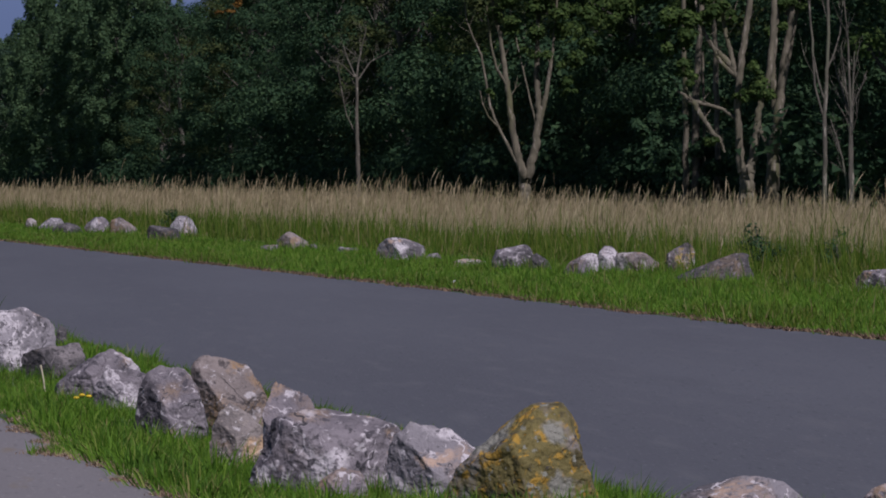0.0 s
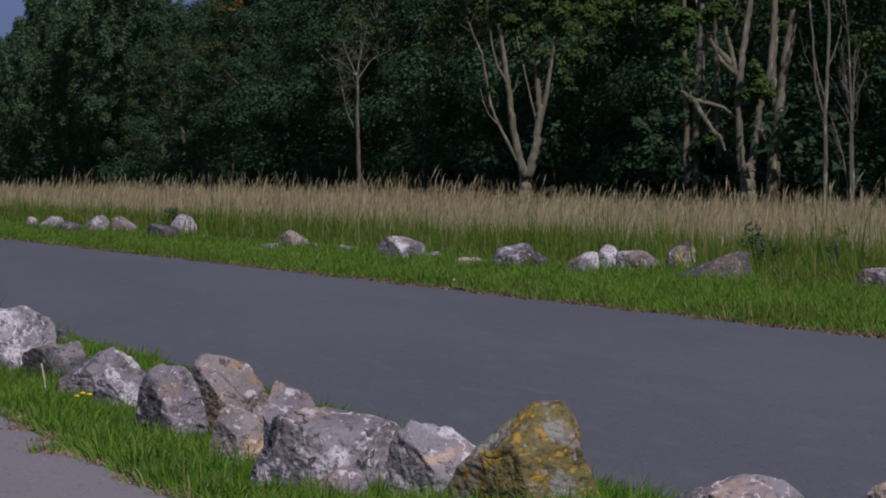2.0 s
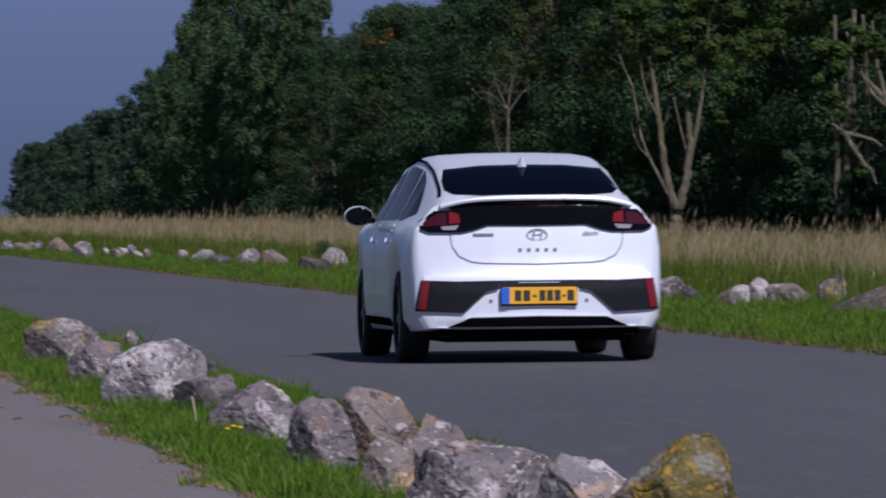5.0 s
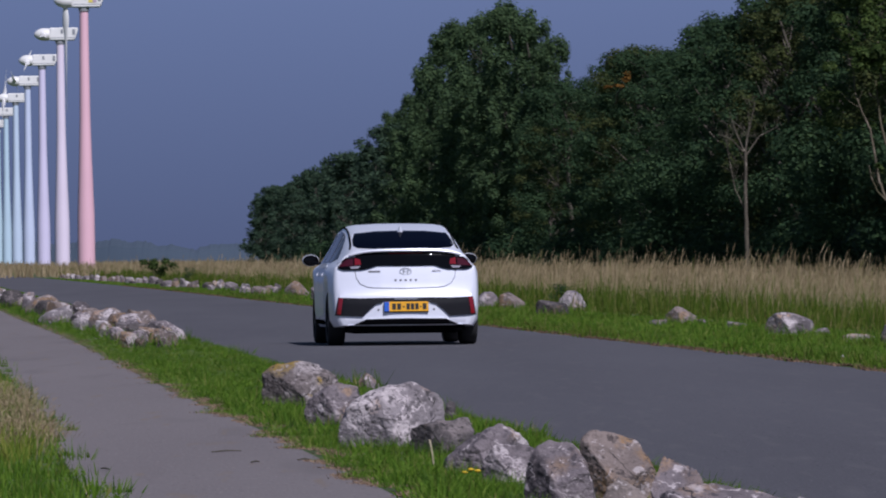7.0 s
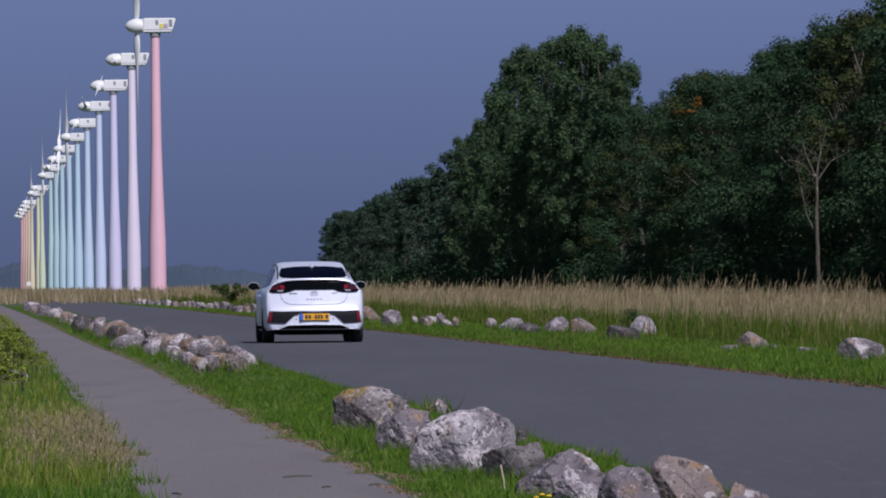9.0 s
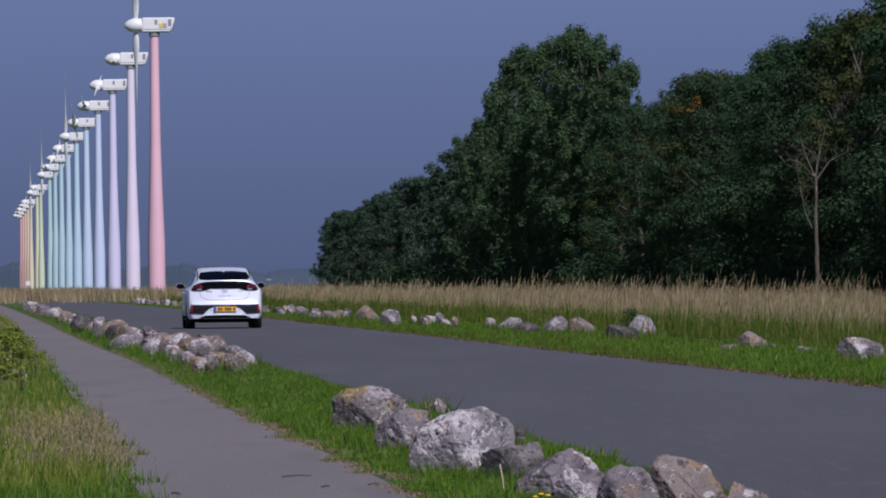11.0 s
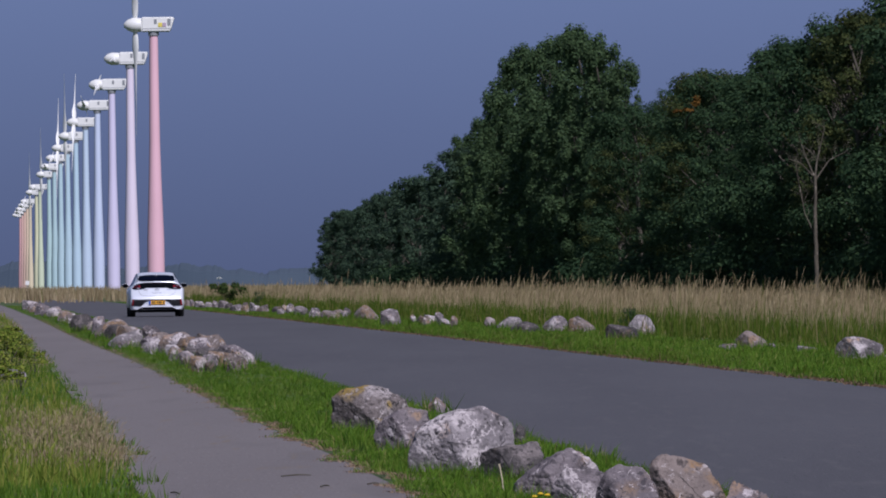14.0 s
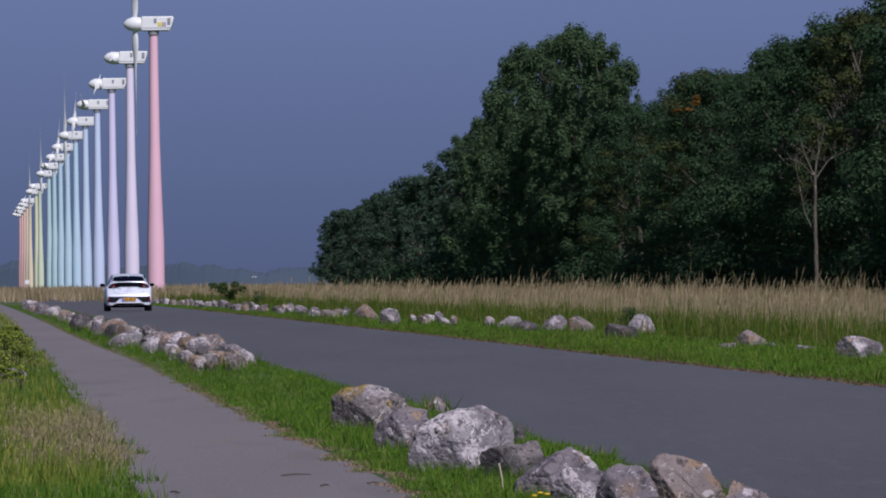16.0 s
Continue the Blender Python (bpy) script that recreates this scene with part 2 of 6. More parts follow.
def tube(bm, points, radii, sides=7):
    """A tapered tube through the points, added to bm."""
    rings = []
    for i, p in enumerate(points):
        p = Vector(p)
        d = (Vector(points[min(i + 1, len(points) - 1)]) - Vector(points[max(i - 1, 0)])).normalized()
        u = d.cross(Vector((0, 1, 0)) if abs(d.y) < 0.9 else Vector((0, 0, 1))).normalized()
        v = d.cross(u)
        rings.append([bm.verts.new(p + radii[i] * (math.cos(k * math.tau / sides) * u + math.sin(k * math.tau / sides) * v)) for k in range(sides)])
    for a_, b_ in zip(rings, rings[1:]):
        for k in range(sides):
            bm.faces.new((a_[k], a_[(k + 1) % sides], b_[(k + 1) % sides], b_[k]))
    bm.faces.new(rings[-1])
    bm.faces.new(rings[0][::-1])


# ---- ground, road and path ----
SLOPE = -0.057


def bend(y):
    """The road leaves its straight line to the left with distance."""
    return -1.0e-5 * np.maximum(0, np.asarray(y, dtype=float) - 120) ** 2


def across(c, y):
    """x of a line that runs along the road at the offset c."""
    return c + SLOPE * np.asarray(y, dtype=float) + bend(y)


def path_left(y):
    return np.interp(y, [30, 50, 92, 150, 300, 600], [0.72, 0.74, 0.74, 0.62, 0.45, 0.40])


def path_right(y):
    return np.interp(y, [30, 48, 58, 70, 93, 112, 121, 142, 172, 300, 600], [2.08, 2.07, 2.00, 1.97, 1.97, 1.93, 1.87, 1.74, 1.64, 1.48, 1.42])


def strip(name, c0, c1, y0, y1, z, mat, label, step=6.0, ragged=0.0, seed=1):
    """c0, c1: the offsets of its edges, or functions of y."""
    rng = np.random.default_rng(seed)
    n = max(2, int((y1 - y0) / step))
    ys = np.linspace(y0, y1, n)
    c0, c1 = (c(ys) if callable(c) else c for c in (c0, c1))
    wander = np.convolve(rng.normal(size=n + 8), np.ones(9) / 3, "valid")
    left = np.stack([across(c0 + ragged * rng.normal(size=n) * 0.25, ys), ys, np.full(n, z)], 1)
    right = np.stack([across(c1 + ragged * wander, ys), ys, np.full(n, z)], 1)
    low = np.stack([left, right], 1).reshape(-1, 3)
    low_l, low_r = left - (0, 0, 0.12), right - (0, 0, 0.12)
    verts = np.concatenate([low, low_l, low_r])
    i = np.arange(n - 1)
    top = np.stack([2 * i, 2 * i + 1, 2 * i + 3, 2 * i + 2], 1)
    side_l = np.stack([2 * i, 2 * i + 2, 2 * n + i + 1, 2 * n + i], 1)
    side_r = np.stack([2 * i + 1, 3 * n + i, 3 * n + i + 1, 2 * i + 3], 1)
    return tagged(sheet(name, verts, np.concatenate([top, side_l, side_r]), mat), label, kind="structure")


ground_bm = bmesh.new()
bmesh.ops.create_grid(ground_bm, x_segments=40, y_segments=40, size=4800)
ground = part("ground", ground_bm, SOIL)
ground.location.z = -0.03
tagged(ground, "green and brown meadow soil under grass", kind="structure")
strip("road", 3.45, 8.40, -60, 900, 0.0, ASPHALT, "grey asphalt road with plain worn surface")
strip("path", path_left, path_right, -60, 600, -0.004, PATH, "pale grey asphalt cycle path beside boulders")

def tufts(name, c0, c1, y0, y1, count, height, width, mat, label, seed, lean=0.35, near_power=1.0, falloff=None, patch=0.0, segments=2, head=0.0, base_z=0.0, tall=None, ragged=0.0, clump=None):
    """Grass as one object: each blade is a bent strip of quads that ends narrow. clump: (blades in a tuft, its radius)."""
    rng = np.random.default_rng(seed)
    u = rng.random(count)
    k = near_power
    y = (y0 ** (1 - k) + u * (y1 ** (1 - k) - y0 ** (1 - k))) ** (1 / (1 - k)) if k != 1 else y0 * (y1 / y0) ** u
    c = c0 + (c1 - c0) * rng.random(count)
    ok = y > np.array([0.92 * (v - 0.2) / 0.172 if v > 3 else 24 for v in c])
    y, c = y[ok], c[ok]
    if patch:
        field = np.sin(c * 2.1 + y * 0.13) + np.sin(y * 0.31 + 1.7 * c) + np.sin(y * 0.071 - c * 0.8) + 0.8 * rng.normal(size=len(y))
        ok = field > patch
        y, c = y[ok], c[ok]
    out = None
    if clump:
        per, wide = clump
        k = len(y) // per
        size = np.repeat(np.clip(np.exp(0.35 * rng.normal(size=k)), 0.5, 1.6), per)
        out = rng.normal(size=(k * per, 2))
        y, c = np.repeat(y[:k], per) + out[:, 1] * wide * size, np.repeat(c[:k], per) + out[:, 0] * wide * size
    n = len(y)
    keep = np.ones(n, dtype=bool)
    if falloff is not None:
        wave = np.sin(y * 1.9) + np.sin(y * 0.83 + 1) + 0.8 * np.sin(y * 4.3 + 2) + 0.5 * np.sin(y * 9.1)
        keep = rng.random(n) < falloff(c + ragged * wave * np.minimum(1, 60 / y), y)
        y, c = y[keep], c[keep]
        n = len(y)
    h = height * (0.5 + 0.6 * rng.random(n) + 0.35 * rng.random(n) ** 6) * (0.9 + 0.1 * np.sin(y * 0.9 + 3 * c) + 0.10 * np.sin(y * 0.21 + 1.3 * c) + 0.16 * np.sin(y * 2.3 + 1.7 * np.sin(7 * c)) * np.sin(6.1 * c + 0.4 * y))
    if tall:
        h = h * tall(y)
    w = width * (0.7 + 0.6 * rng.random(n)) * np.maximum(1.0, y / 110) ** 0.8
    ang = rng.random(n) * math.tau
    la = rng.normal(size=n) * 1.2 - 0.2 if head else rng.random(n) * math.tau
    ln = lean * h * rng.random(n)
    if clump:  # a tuft's blades spread outwards, the middle ones stand highest
        size, out = size[keep], out[keep]
        far = np.hypot(out[:, 0], out[:, 1])
        h = h * size * np.clip(1.1 - 0.25 * far, 0.35, None)
        la = np.arctan2(out[:, 1], out[:, 0])
        ln = h * lean * np.clip(0.45 * far + 0.25 * rng.normal(size=n), -0.3, 1.3)
    base = np.stack([across(c, y), y, np.full(n, base_z)], 1)
    side = np.stack([np.cos(ang), np.sin(ang) * 0.5, np.zeros(n)], 1)
    tilt = np.stack([np.cos(la) * ln, np.sin(la) * ln, np.zeros(n)], 1)
    # levels of the blade: share of the height and of the width; the last one is the tip
    levels = {1: [(0, 1)], 2: [(0, 1), (0.6, 0.7)], 3: [(0, 0.9), (0.4, 0.8), (0.75, 0.5)]}[segments]
    if head:
        levels = [(0, 0.45), (0.72, 0.4), (0.87, head)]
    up = np.array([[0, 0, 1]])
    rows = []
    for s, wide in levels:
        mid = base + tilt * s ** 2 + up * (h * s)[:, None]
        rows += [mid - side * (w * wide)[:, None] / 2, mid + side * (w * wide)[:, None] / 2]
    rows.append(base + tilt + up * h[:, None])
    m = len(rows)
    verts = np.stack(rows, 1).reshape(-1, 3)
    o = np.arange(n)[:, None] * m
    tris = []
    for j in range(len(levels) - 1):
        tris += [o + np.array([[2 * j, 2 * j + 1, 2 * j + 3]]), o + np.array([[2 * j, 2 * j + 3, 2 * j + 2]])]
    tris.append(o + np.array([[m - 3, m - 2, m - 1]]))
    faces = np.concatenate(tris)
    return tagged(sheet(name, verts, faces, mat), label, "grass", kind="stuff")


HEIGHTS = ([90, 150, 195, 215, 235, 270, 400], [0.64, 0.66, 0.70, 0.86, 1.0, 0.98, 0.92])
tufts("verge_grass", 1.45, 3.55, 22, 420, 150000, 0.040, 0.0066, GRASS, "short green verge grass between path and road", 11, near_power=1.6, segments=1, lean=1.1, ragged=0.07, falloff=lambda c, y: np.clip((c - path_right(y)) / 0.12, 0, 1))
tufts("verge_grass", 1.5, 3.52, 22, 200, 150000, 0.060, 0.0064, GRASS, "tufts of green grass between path and road", 34, near_power=1.9, segments=1, lean=1.5, ragged=0.07, falloff=lambda c, y: np.clip((c - path_right(y) - 0.02) / 0.12, 0, 1), clump=(30, 0.028))
tufts("verge_grass", 8.38, 11.9, 48, 470, 105000, 0.058, 0.0125, GRASS, "short green verge grass beside the road", 12, near_power=1.4, segments=1, lean=1.0, ragged=0.06, falloff=lambda c, y: np.clip((c - 8.42) / 0.18, 0, 1))
tufts("verge_grass", 8.42, 11.9, 48, 330, 110000, 0.092, 0.0115, GRASS, "tufts of green grass beside the road", 35, near_power=1.6, segments=1, lean=1.4, ragged=0.06, falloff=lambda c, y: np.clip((c - 8.46) / 0.15, 0, 1), clump=(28, 0.06))
tufts("rough_grass", 11.5, 14.2, 60, 520, 60000, 0.34, 0.014, ROUGH_GRASS, "long green grass behind the boulders", 13, near_power=1.3, segments=2, lean=0.6, falloff=lambda c, y: np.clip((c - 12.1) / 1.3, 0.04, 1), clump=(16, 0.09))
tufts("straw_grass", 12.4, 28.0, 66, 640, 100000, 0.78, 0.0078, STRAW, "tall dry straw-coloured meadow grass", 14, near_power=1.2, head=1.0, lean=0.38, falloff=lambda c, y: np.clip((c - 13.6) / 5.0, 0.02, 1), tall=lambda y: np.interp(y, *HEIGHTS) * (0.94 + 0.09 * np.sin(0.93 * y) + 0.07 * np.sin(0.37 * y + 1) + 0.05 * np.sin(2.1 * y)))
tufts("rough_grass", 11.2, 16.5, 58, 420, 56000, 0.19, 0.013, ROUGH_GRASS, "thick tangled green grass behind the boulders", 36, near_power=1.4, segments=1, lean=1.5, clump=(24, 0.11), falloff=lambda c, y: np.clip((c - 11.4) / 0.8, 0, 1))
tufts("rough_grass", 12.5, 28.0, 70, 640, 44000, 0.50, 0.013, ROUGH_GRASS, "green grass under tall straw", 15, near_power=1.2, segments=2, lean=0.6, clump=(14, 0.12), falloff=lambda c, y: np.clip((20 - c) / 5, 0.25, 1))
# darker blades stand in for the shaded foot of the edge grass
tufts("rough_grass", 8.42, 9.0, 46, 300, 13000, 0.10, 0.011, ROUGH_GRASS, "darker long grass standing in for shade at the road edge", 28, near_power=1.4, segments=2, lean=0.8, patch=-0.8, clump=(20, 0.06))
tufts("straw_grass", 14.0, 28.0, 80, 560, 7600, 1.12, 0.007, STRAW, "tall pale seed stalks above the meadow", 27, near_power=1.2, head=1.6, lean=0.42, patch=0.0, tall=lambda y: np.interp(y, *HEIGHTS))
tufts("verge_grass", -0.9, 0.92, 30, 300, 66000, 0.085, 0.0085, GRASS, "green grass along the far side of the path", 16, near_power=1.5, segments=1, lean=0.9, ragged=0.08, falloff=lambda c, y: np.clip((path_left(y) + 0.08 - c) / 0.10, 0, 1), clump=(26, 0.05))
tufts("straw_grass", -0.9, 0.74, 42, 300, 8000, 0.13, 0.0065, STRAW, "dry straw grass beside the path", 17, near_power=1.3, head=1.3, patch=0.6, lean=0.6)
tufts("rough_grass", -0.9, 0.60, 40, 300, 16000, 0.135, 0.009, WEED, "long yellow-green grass beside the path", 20, near_power=1.3, segments=2, lean=0.7, clump=(18, 0.06))
tufts("straw_grass", -160, 60, 480, 1500, 50000, 0.95, 0.03, STRAW, "far dry meadow grass on the dike", 18, near_power=1.1, segments=1)
tufts("dry_litter", 8.32, 8.64, 45, 320, 42000, 0.026, 0.016, ROAD_LITTER, "dry brown grass litter along the road edge", 21, near_power=1.4, segments=1, lean=2.5, ragged=0.05, falloff=lambda c, y: np.clip((c - 8.36) / 0.08, 0, 1))
tufts("dry_litter", 1.55, 2.32, 24, 250, 95000, 0.016, 0.0055, LITTER_BLADES, "dry brown grass litter along the path edge", 22, near_power=1.5, segments=1, lean=2.5, ragged=0.06, falloff=lambda c, y: np.clip((c - path_right(y) + 0.06) / 0.12, 0, 1) * (c < path_right(y) + 0.2))
tufts("dry_litter", 1.95, 2.24, 24, 80, 60000, 0.013, 0.0075, LITTER_BLADES, "matted brown grass litter beside the path", 37, near_power=1.3, segments=1, lean=3.0, ragged=0.05, patch=-0.4, falloff=lambda c, y: np.clip((c - path_right(y) + 0.05) / 0.08, 0, 1) * np.clip((path_right(y) + 0.14 - c) / 0.08, 0, 1))
tufts("verge_grass", 2.12, 2.5, 24, 250, 30000, 0.085, 0.0065, GRASS, "longer grass drooping over the path edge", 23, near_power=1.6, segments=2, lean=1.2, patch=0.5, clump=(22, 0.035))
tufts("verge_grass", 3.0, 3.55, 24, 250, 14000, 0.08, 0.0075, GRASS, "longer grass behind the boulders", 24, near_power=1.6, segments=2, lean=0.8, patch=0.6, clump=(22, 0.04))
tufts("straw_grass", 0.1, 0.76, 46, 62, 9000, 0.10, 0.0045, STRAW, "dry straw patch beside the path", 25, near_power=1.3, head=1.3, lean=0.9, clump=(20, 0.05))
tufts("rough_grass", 8.9, 12.2, 52, 300, 24000, 0.14, 0.010, ROUGH_GRASS, "darker grass clumps in the verge", 26, near_power=1.4, segments=2, lean=0.8, patch=0.9, clump=(20, 0.07))


# ---- boulders ----
boulder_count = 0


def boulder(c, y, w, h, style, profile=None):
    """A broken quarry stone, w wide and h high: flat faces meet along worn edges, with ledges, cracks and chips. profile: its rough outline, in shares of w and h."""
    global boulder_count
    boulder_count += 1
    rng = random.Random(100 + boulder_count)
    near = y < 62
    if not profile:
        lean = rng.uniform(-0.2, 0.2)
        left, right = rng.uniform(0.3, 0.7), rng.uniform(0.3, 0.7)
        profile = [(-0.5, left * 0.6), (-0.47 + rng.uniform(0, 0.06), left), (-0.24 + lean + rng.uniform(-0.1, 0.05), rng.uniform(0.82, 1.0)), (0.16 + lean + rng.uniform(-0.05, 0.1), rng.uniform(0.75, 1.0)), (0.44 + rng.uniform(0, 0.05), right), (0.5, right * 0.5)]
    deep = w * rng.uniform(0.34, 0.46)
    mid = Vector((0, 0, 0.38 * h))
    # it stands broad on the ground: below its widest points the sides go straight down
    first = min(range(len(profile)), key=lambda k: profile[k][0])
    last = max(range(len(profile)), key=lambda k: profile[k][0])
    outline = [(-0.515, -0.12)] + list(profile[first:last + 1]) + [(0.515, -0.12)]
    hull = []
    for u, v_ in outline:  # flat faces cannot follow a hollow in the outline
        while len(hull) > 1 and (hull[-1][0] - hull[-2][0]) * (v_ - hull[-2][1]) - (hull[-1][1] - hull[-2][1]) * (u - hull[-2][0]) >= 0:
            hull.pop()
        hull.append((u, v_))
    planes, reach = [], []
    for (ua, va), (ub, vb) in zip(hull, hull[1:]):
        nx, nz = -(vb - va) * h, (ub - ua) * w
        long = math.hypot(nx, nz)
        if long < 1e-4:
            continue
        nx, nz = nx / long, nz / long
        d = nx * (ua * w) + nz * (va * h - mid.z)
        if d < 0.02 * h:
            continue
        ridge = rng.uniform(-0.15, 0.25) * deep
        for side in (-1, 1):
            tilt = (rng.uniform(0.25, 0.55) if nz > 0.5 else rng.uniform(0.05, 0.25)) if side < 0 else rng.uniform(0.2, 0.6)
            planes.append((nx, side * tilt, nz))
            reach.append(d + side * tilt * ridge)
    turn = rng.uniform(-0.3, 0.3)
    for slant, up in ((-0.75 + turn, rng.uniform(-0.25, 0.15)), (0.55 + turn, rng.uniform(-0.1, 0.35)), (rng.uniform(-0.3, 0.3), rng.uniform(0.5, 0.9))):
        planes.append((slant, -1, up))
        reach.append(deep * rng.uniform(0.68, 0.9))
    for k in range(2):
        planes.append((rng.uniform(-0.5, 0.5), 1, rng.uniform(-0.2, 0.4)))
        reach.append(deep * rng.uniform(0.8, 1.0))
    planes.append((0, 0, -1))
    reach.append(mid.z + 0.10 * h + 0.02)
    bm = bmesh.new()
    bmesh.ops.create_icosphere(bm, subdivisions=6 if near else 5 if y < 128 else 4, radius=1)
    way = np.array([v.co[:] for v in bm.verts])
    sharp = 90 if near else 60

    def shell():
        share = np.maximum(way @ np.array(planes).T / np.maximum(0.01, np.array(reach)), 1e-6)
        top = share.max(1)
        return 1 / (top * ((share / top[:, None]) ** sharp).sum(1) ** (1 / sharp))

    whole = way * shell()[:, None]
    for k in range(5):  # broken corners
        n = np.array((rng.gauss(0, 0.7), -0.5 - abs(rng.gauss(0, 0.5)), rng.gauss(0.1, 0.6)))
        n /= np.linalg.norm(n)
        planes.append(tuple(n))
        reach.append(rng.uniform(0.88, 0.98) * float(np.max(whole @ n)))
    radius = shell()
    off = Vector((rng.uniform(0, 50), rng.uniform(0, 50), rng.uniform(0, 50)))
    size = 0.5 * (w + h)
    for v, far in zip(bm.verts, radius):
        p = Vector(v.co) * float(far)
        q = Vector((p.x, p.y, p.z * 1.25)) / size
        q += off
        wob = q + 0.12 * noise.noise_vector(q * 3.0)
        dist, cells = noise.voronoi(wob * 2.6)
        ledge = noise.noise(cells[0] * 7.3) * min(1, (dist[1] - dist[0]) * 12)
        dist2, cells2 = noise.voronoi(wob * 6.5)
        chip = noise.noise(cells2[0] * 5.1) * min(1, (dist2[1] - dist2[0]) * 10)
        crack = noise.noise(wob * 2.1 + Vector((9, 0, 0)))
        grow = 0.03 * noise.noise(q * 1.7) + 0.065 * ledge + 0.035 * chip + 0.018 * (0.4 - abs(noise.noise(q * 6.0))) + 0.010 * noise.noise(q * 15.0) + 0.006 * noise.noise(q * 31.0)
        grow -= 0.045 * max(0, 1 - abs(crack) / 0.035) * max(0, min(1, 0.5 + 3 * noise.noise(q * 1.3)))
        v.co = p * (1 + grow) + mid
    xs = [v.co.x for v in bm.verts if v.co.z > 0.03 * h]
    high, x0, x1 = max(v.co.z for v in bm.verts), min(xs), max(xs)
    for v in bm.verts:
        v.co.x = (v.co.x - 0.5 * (x0 + x1)) * w / (x1 - x0)
        if v.co.z > 0:
            v.co.z *= h / high
    ob = part("boulder", bm, ROCKS[style], None, ROCK_LABEL[style], smooth=True)
    ob.data.set_sharp_from_angle(angle=radians(32))
    tagged(ob, "", "boulder", "boulders along the road")
    ob.location = (c + SLOPE * y, y + 0.3 * w, 0)
    feet.append((c + SLOPE * y, y + 0.3 * w, w, deep, near))
    return ob


feet = []
# between path and road
boulder(2.54, 43.0, 0.59, 0.37, "w", [(-0.50, 0.33), (-0.43, 0.62), (-0.24, 0.86), (-0.09, 0.94), (0.18, 1.00), (0.39, 0.86), (0.50, 0.72), (0.46, 0.40), (0.33, 0.06)])
boulder(2.73, 41.7, 0.35, 0.20, "d", [(-0.50, 0.79), (0.08, 0.95), (0.37, 1.00), (0.50, 0.68), (0.46, 0.28), (-0.43, 0.22)])
boulder(2.71, 38.1, 0.43, 0.24, "g", [(-0.50, 0.28), (-0.38, 0.51), (0.07, 0.99), (0.17, 1.00), (0.39, 0.77), (0.50, 0.51), (0.49, 0.17)])
boulder(2.64, 35.7, 0.26, 0.20, "g", [(-0.50, 0.42), (-0.41, 0.78), (-0.26, 1.00), (0.27, 0.99), (0.50, 0.85), (0.44, 0.21)])
boulder(3.34, 50.2, 0.09, 0.14, "d")
boulder(2.54, 31.6, 0.30, 0.31, "g", [(-0.50, 0.29), (-0.43, 0.62), (-0.33, 0.90), (-0.19, 1.00), (0.22, 0.92), (0.40, 0.68), (0.50, 0.28), (0.41, 0.10)])
boulder(2.80, 32.0, 0.33, 0.34, "e", [(-0.50, 0.39), (-0.41, 0.90), (-0.28, 1.00), (-0.00, 0.99), (0.27, 0.89), (0.38, 0.71), (0.50, 0.48), (0.45, 0.31)])
boulder(2.51, 28.3, 0.22, 0.25, "f", [(-0.50, 0.02), (-0.44, 0.55), (-0.27, 0.83), (-0.11, 0.99), (0.50, 1.00), (0.45, 0.46)])
boulder(2.60, 26.0, 0.53, 0.29, "o", [(-0.50, 0.12), (-0.43, 0.57), (-0.33, 0.90), (-0.12, 1.00), (0.24, 0.92), (0.42, 0.80), (0.50, 0.48), (0.44, 0.04)])
boulder(2.53, 26.5, 0.20, 0.37, "g", [(-0.50, 0.49), (-0.44, 0.78), (-0.29, 0.98), (0.07, 1.00), (0.29, 0.88), (0.50, 0.64)])
boulder(2.58, 25.4, 0.20, 0.12, "g", [(-0.50, 0.21), (-0.28, 0.71), (0.00, 1.00), (0.37, 0.89), (0.50, 0.19)])
boulder(2.89, 25.5, 0.30, 0.26, "w", [(-0.50, 0.27), (-0.39, 0.81), (-0.26, 1.00), (-0.05, 1.00), (0.25, 0.90), (0.50, 0.65), (0.42, 0.39), (0.27, 0.12)])
boulder(3.08, 24.7, 0.51, 0.34, "l", [(-0.50, 0.08), (-0.24, 0.55), (0.03, 0.92), (0.13, 1.00), (0.28, 0.99), (0.34, 0.86), (0.36, 0.59), (0.50, 0.06)])
boulder(3.58, 23.4, 0.42, 0.15, "w", [(-0.50, 0.50), (-0.31, 0.80), (0.02, 1.00), (0.26, 0.97), (0.45, 0.67), (0.50, 0.40)])
boulder(4.02, 23.5, 0.15, 0.12, "g", [(-0.50, 0.58), (-0.24, 0.89), (0.01, 1.00), (0.37, 0.91), (0.50, 0.50)])
# further along the path
boulder(2.64, 55.3, 0.57, 0.33, "y", [(-0.50, 0.72), (-0.37, 0.90), (-0.06, 1.00), (0.22, 0.92), (0.46, 0.67), (0.50, 0.46), (0.39, 0.22), (-0.40, 0.08)])
boulder(2.51, 48.6, 0.36, 0.28, "g", [(-0.50, 0.39), (-0.39, 0.63), (-0.20, 0.83), (0.09, 1.00), (0.48, 0.91), (0.50, 0.37)])
boulder(3.54, 63.1, 0.22, 0.13, "g", [(-0.50, 0.10), (-0.02, 1.00), (0.14, 0.83), (0.50, 0.15)])
boulder(2.17, 130.2, 0.62, 0.32, "w", [(-0.50, 0.12), (-0.32, 0.55), (0.06, 0.83), (0.44, 1.00), (0.50, 0.47), (0.44, 0.13)])
boulder(2.68, 134.4, 0.34, 0.36, "g", [(-0.50, 0.34), (-0.38, 1.00), (0.25, 0.94), (0.48, 0.70), (0.50, 0.12)])
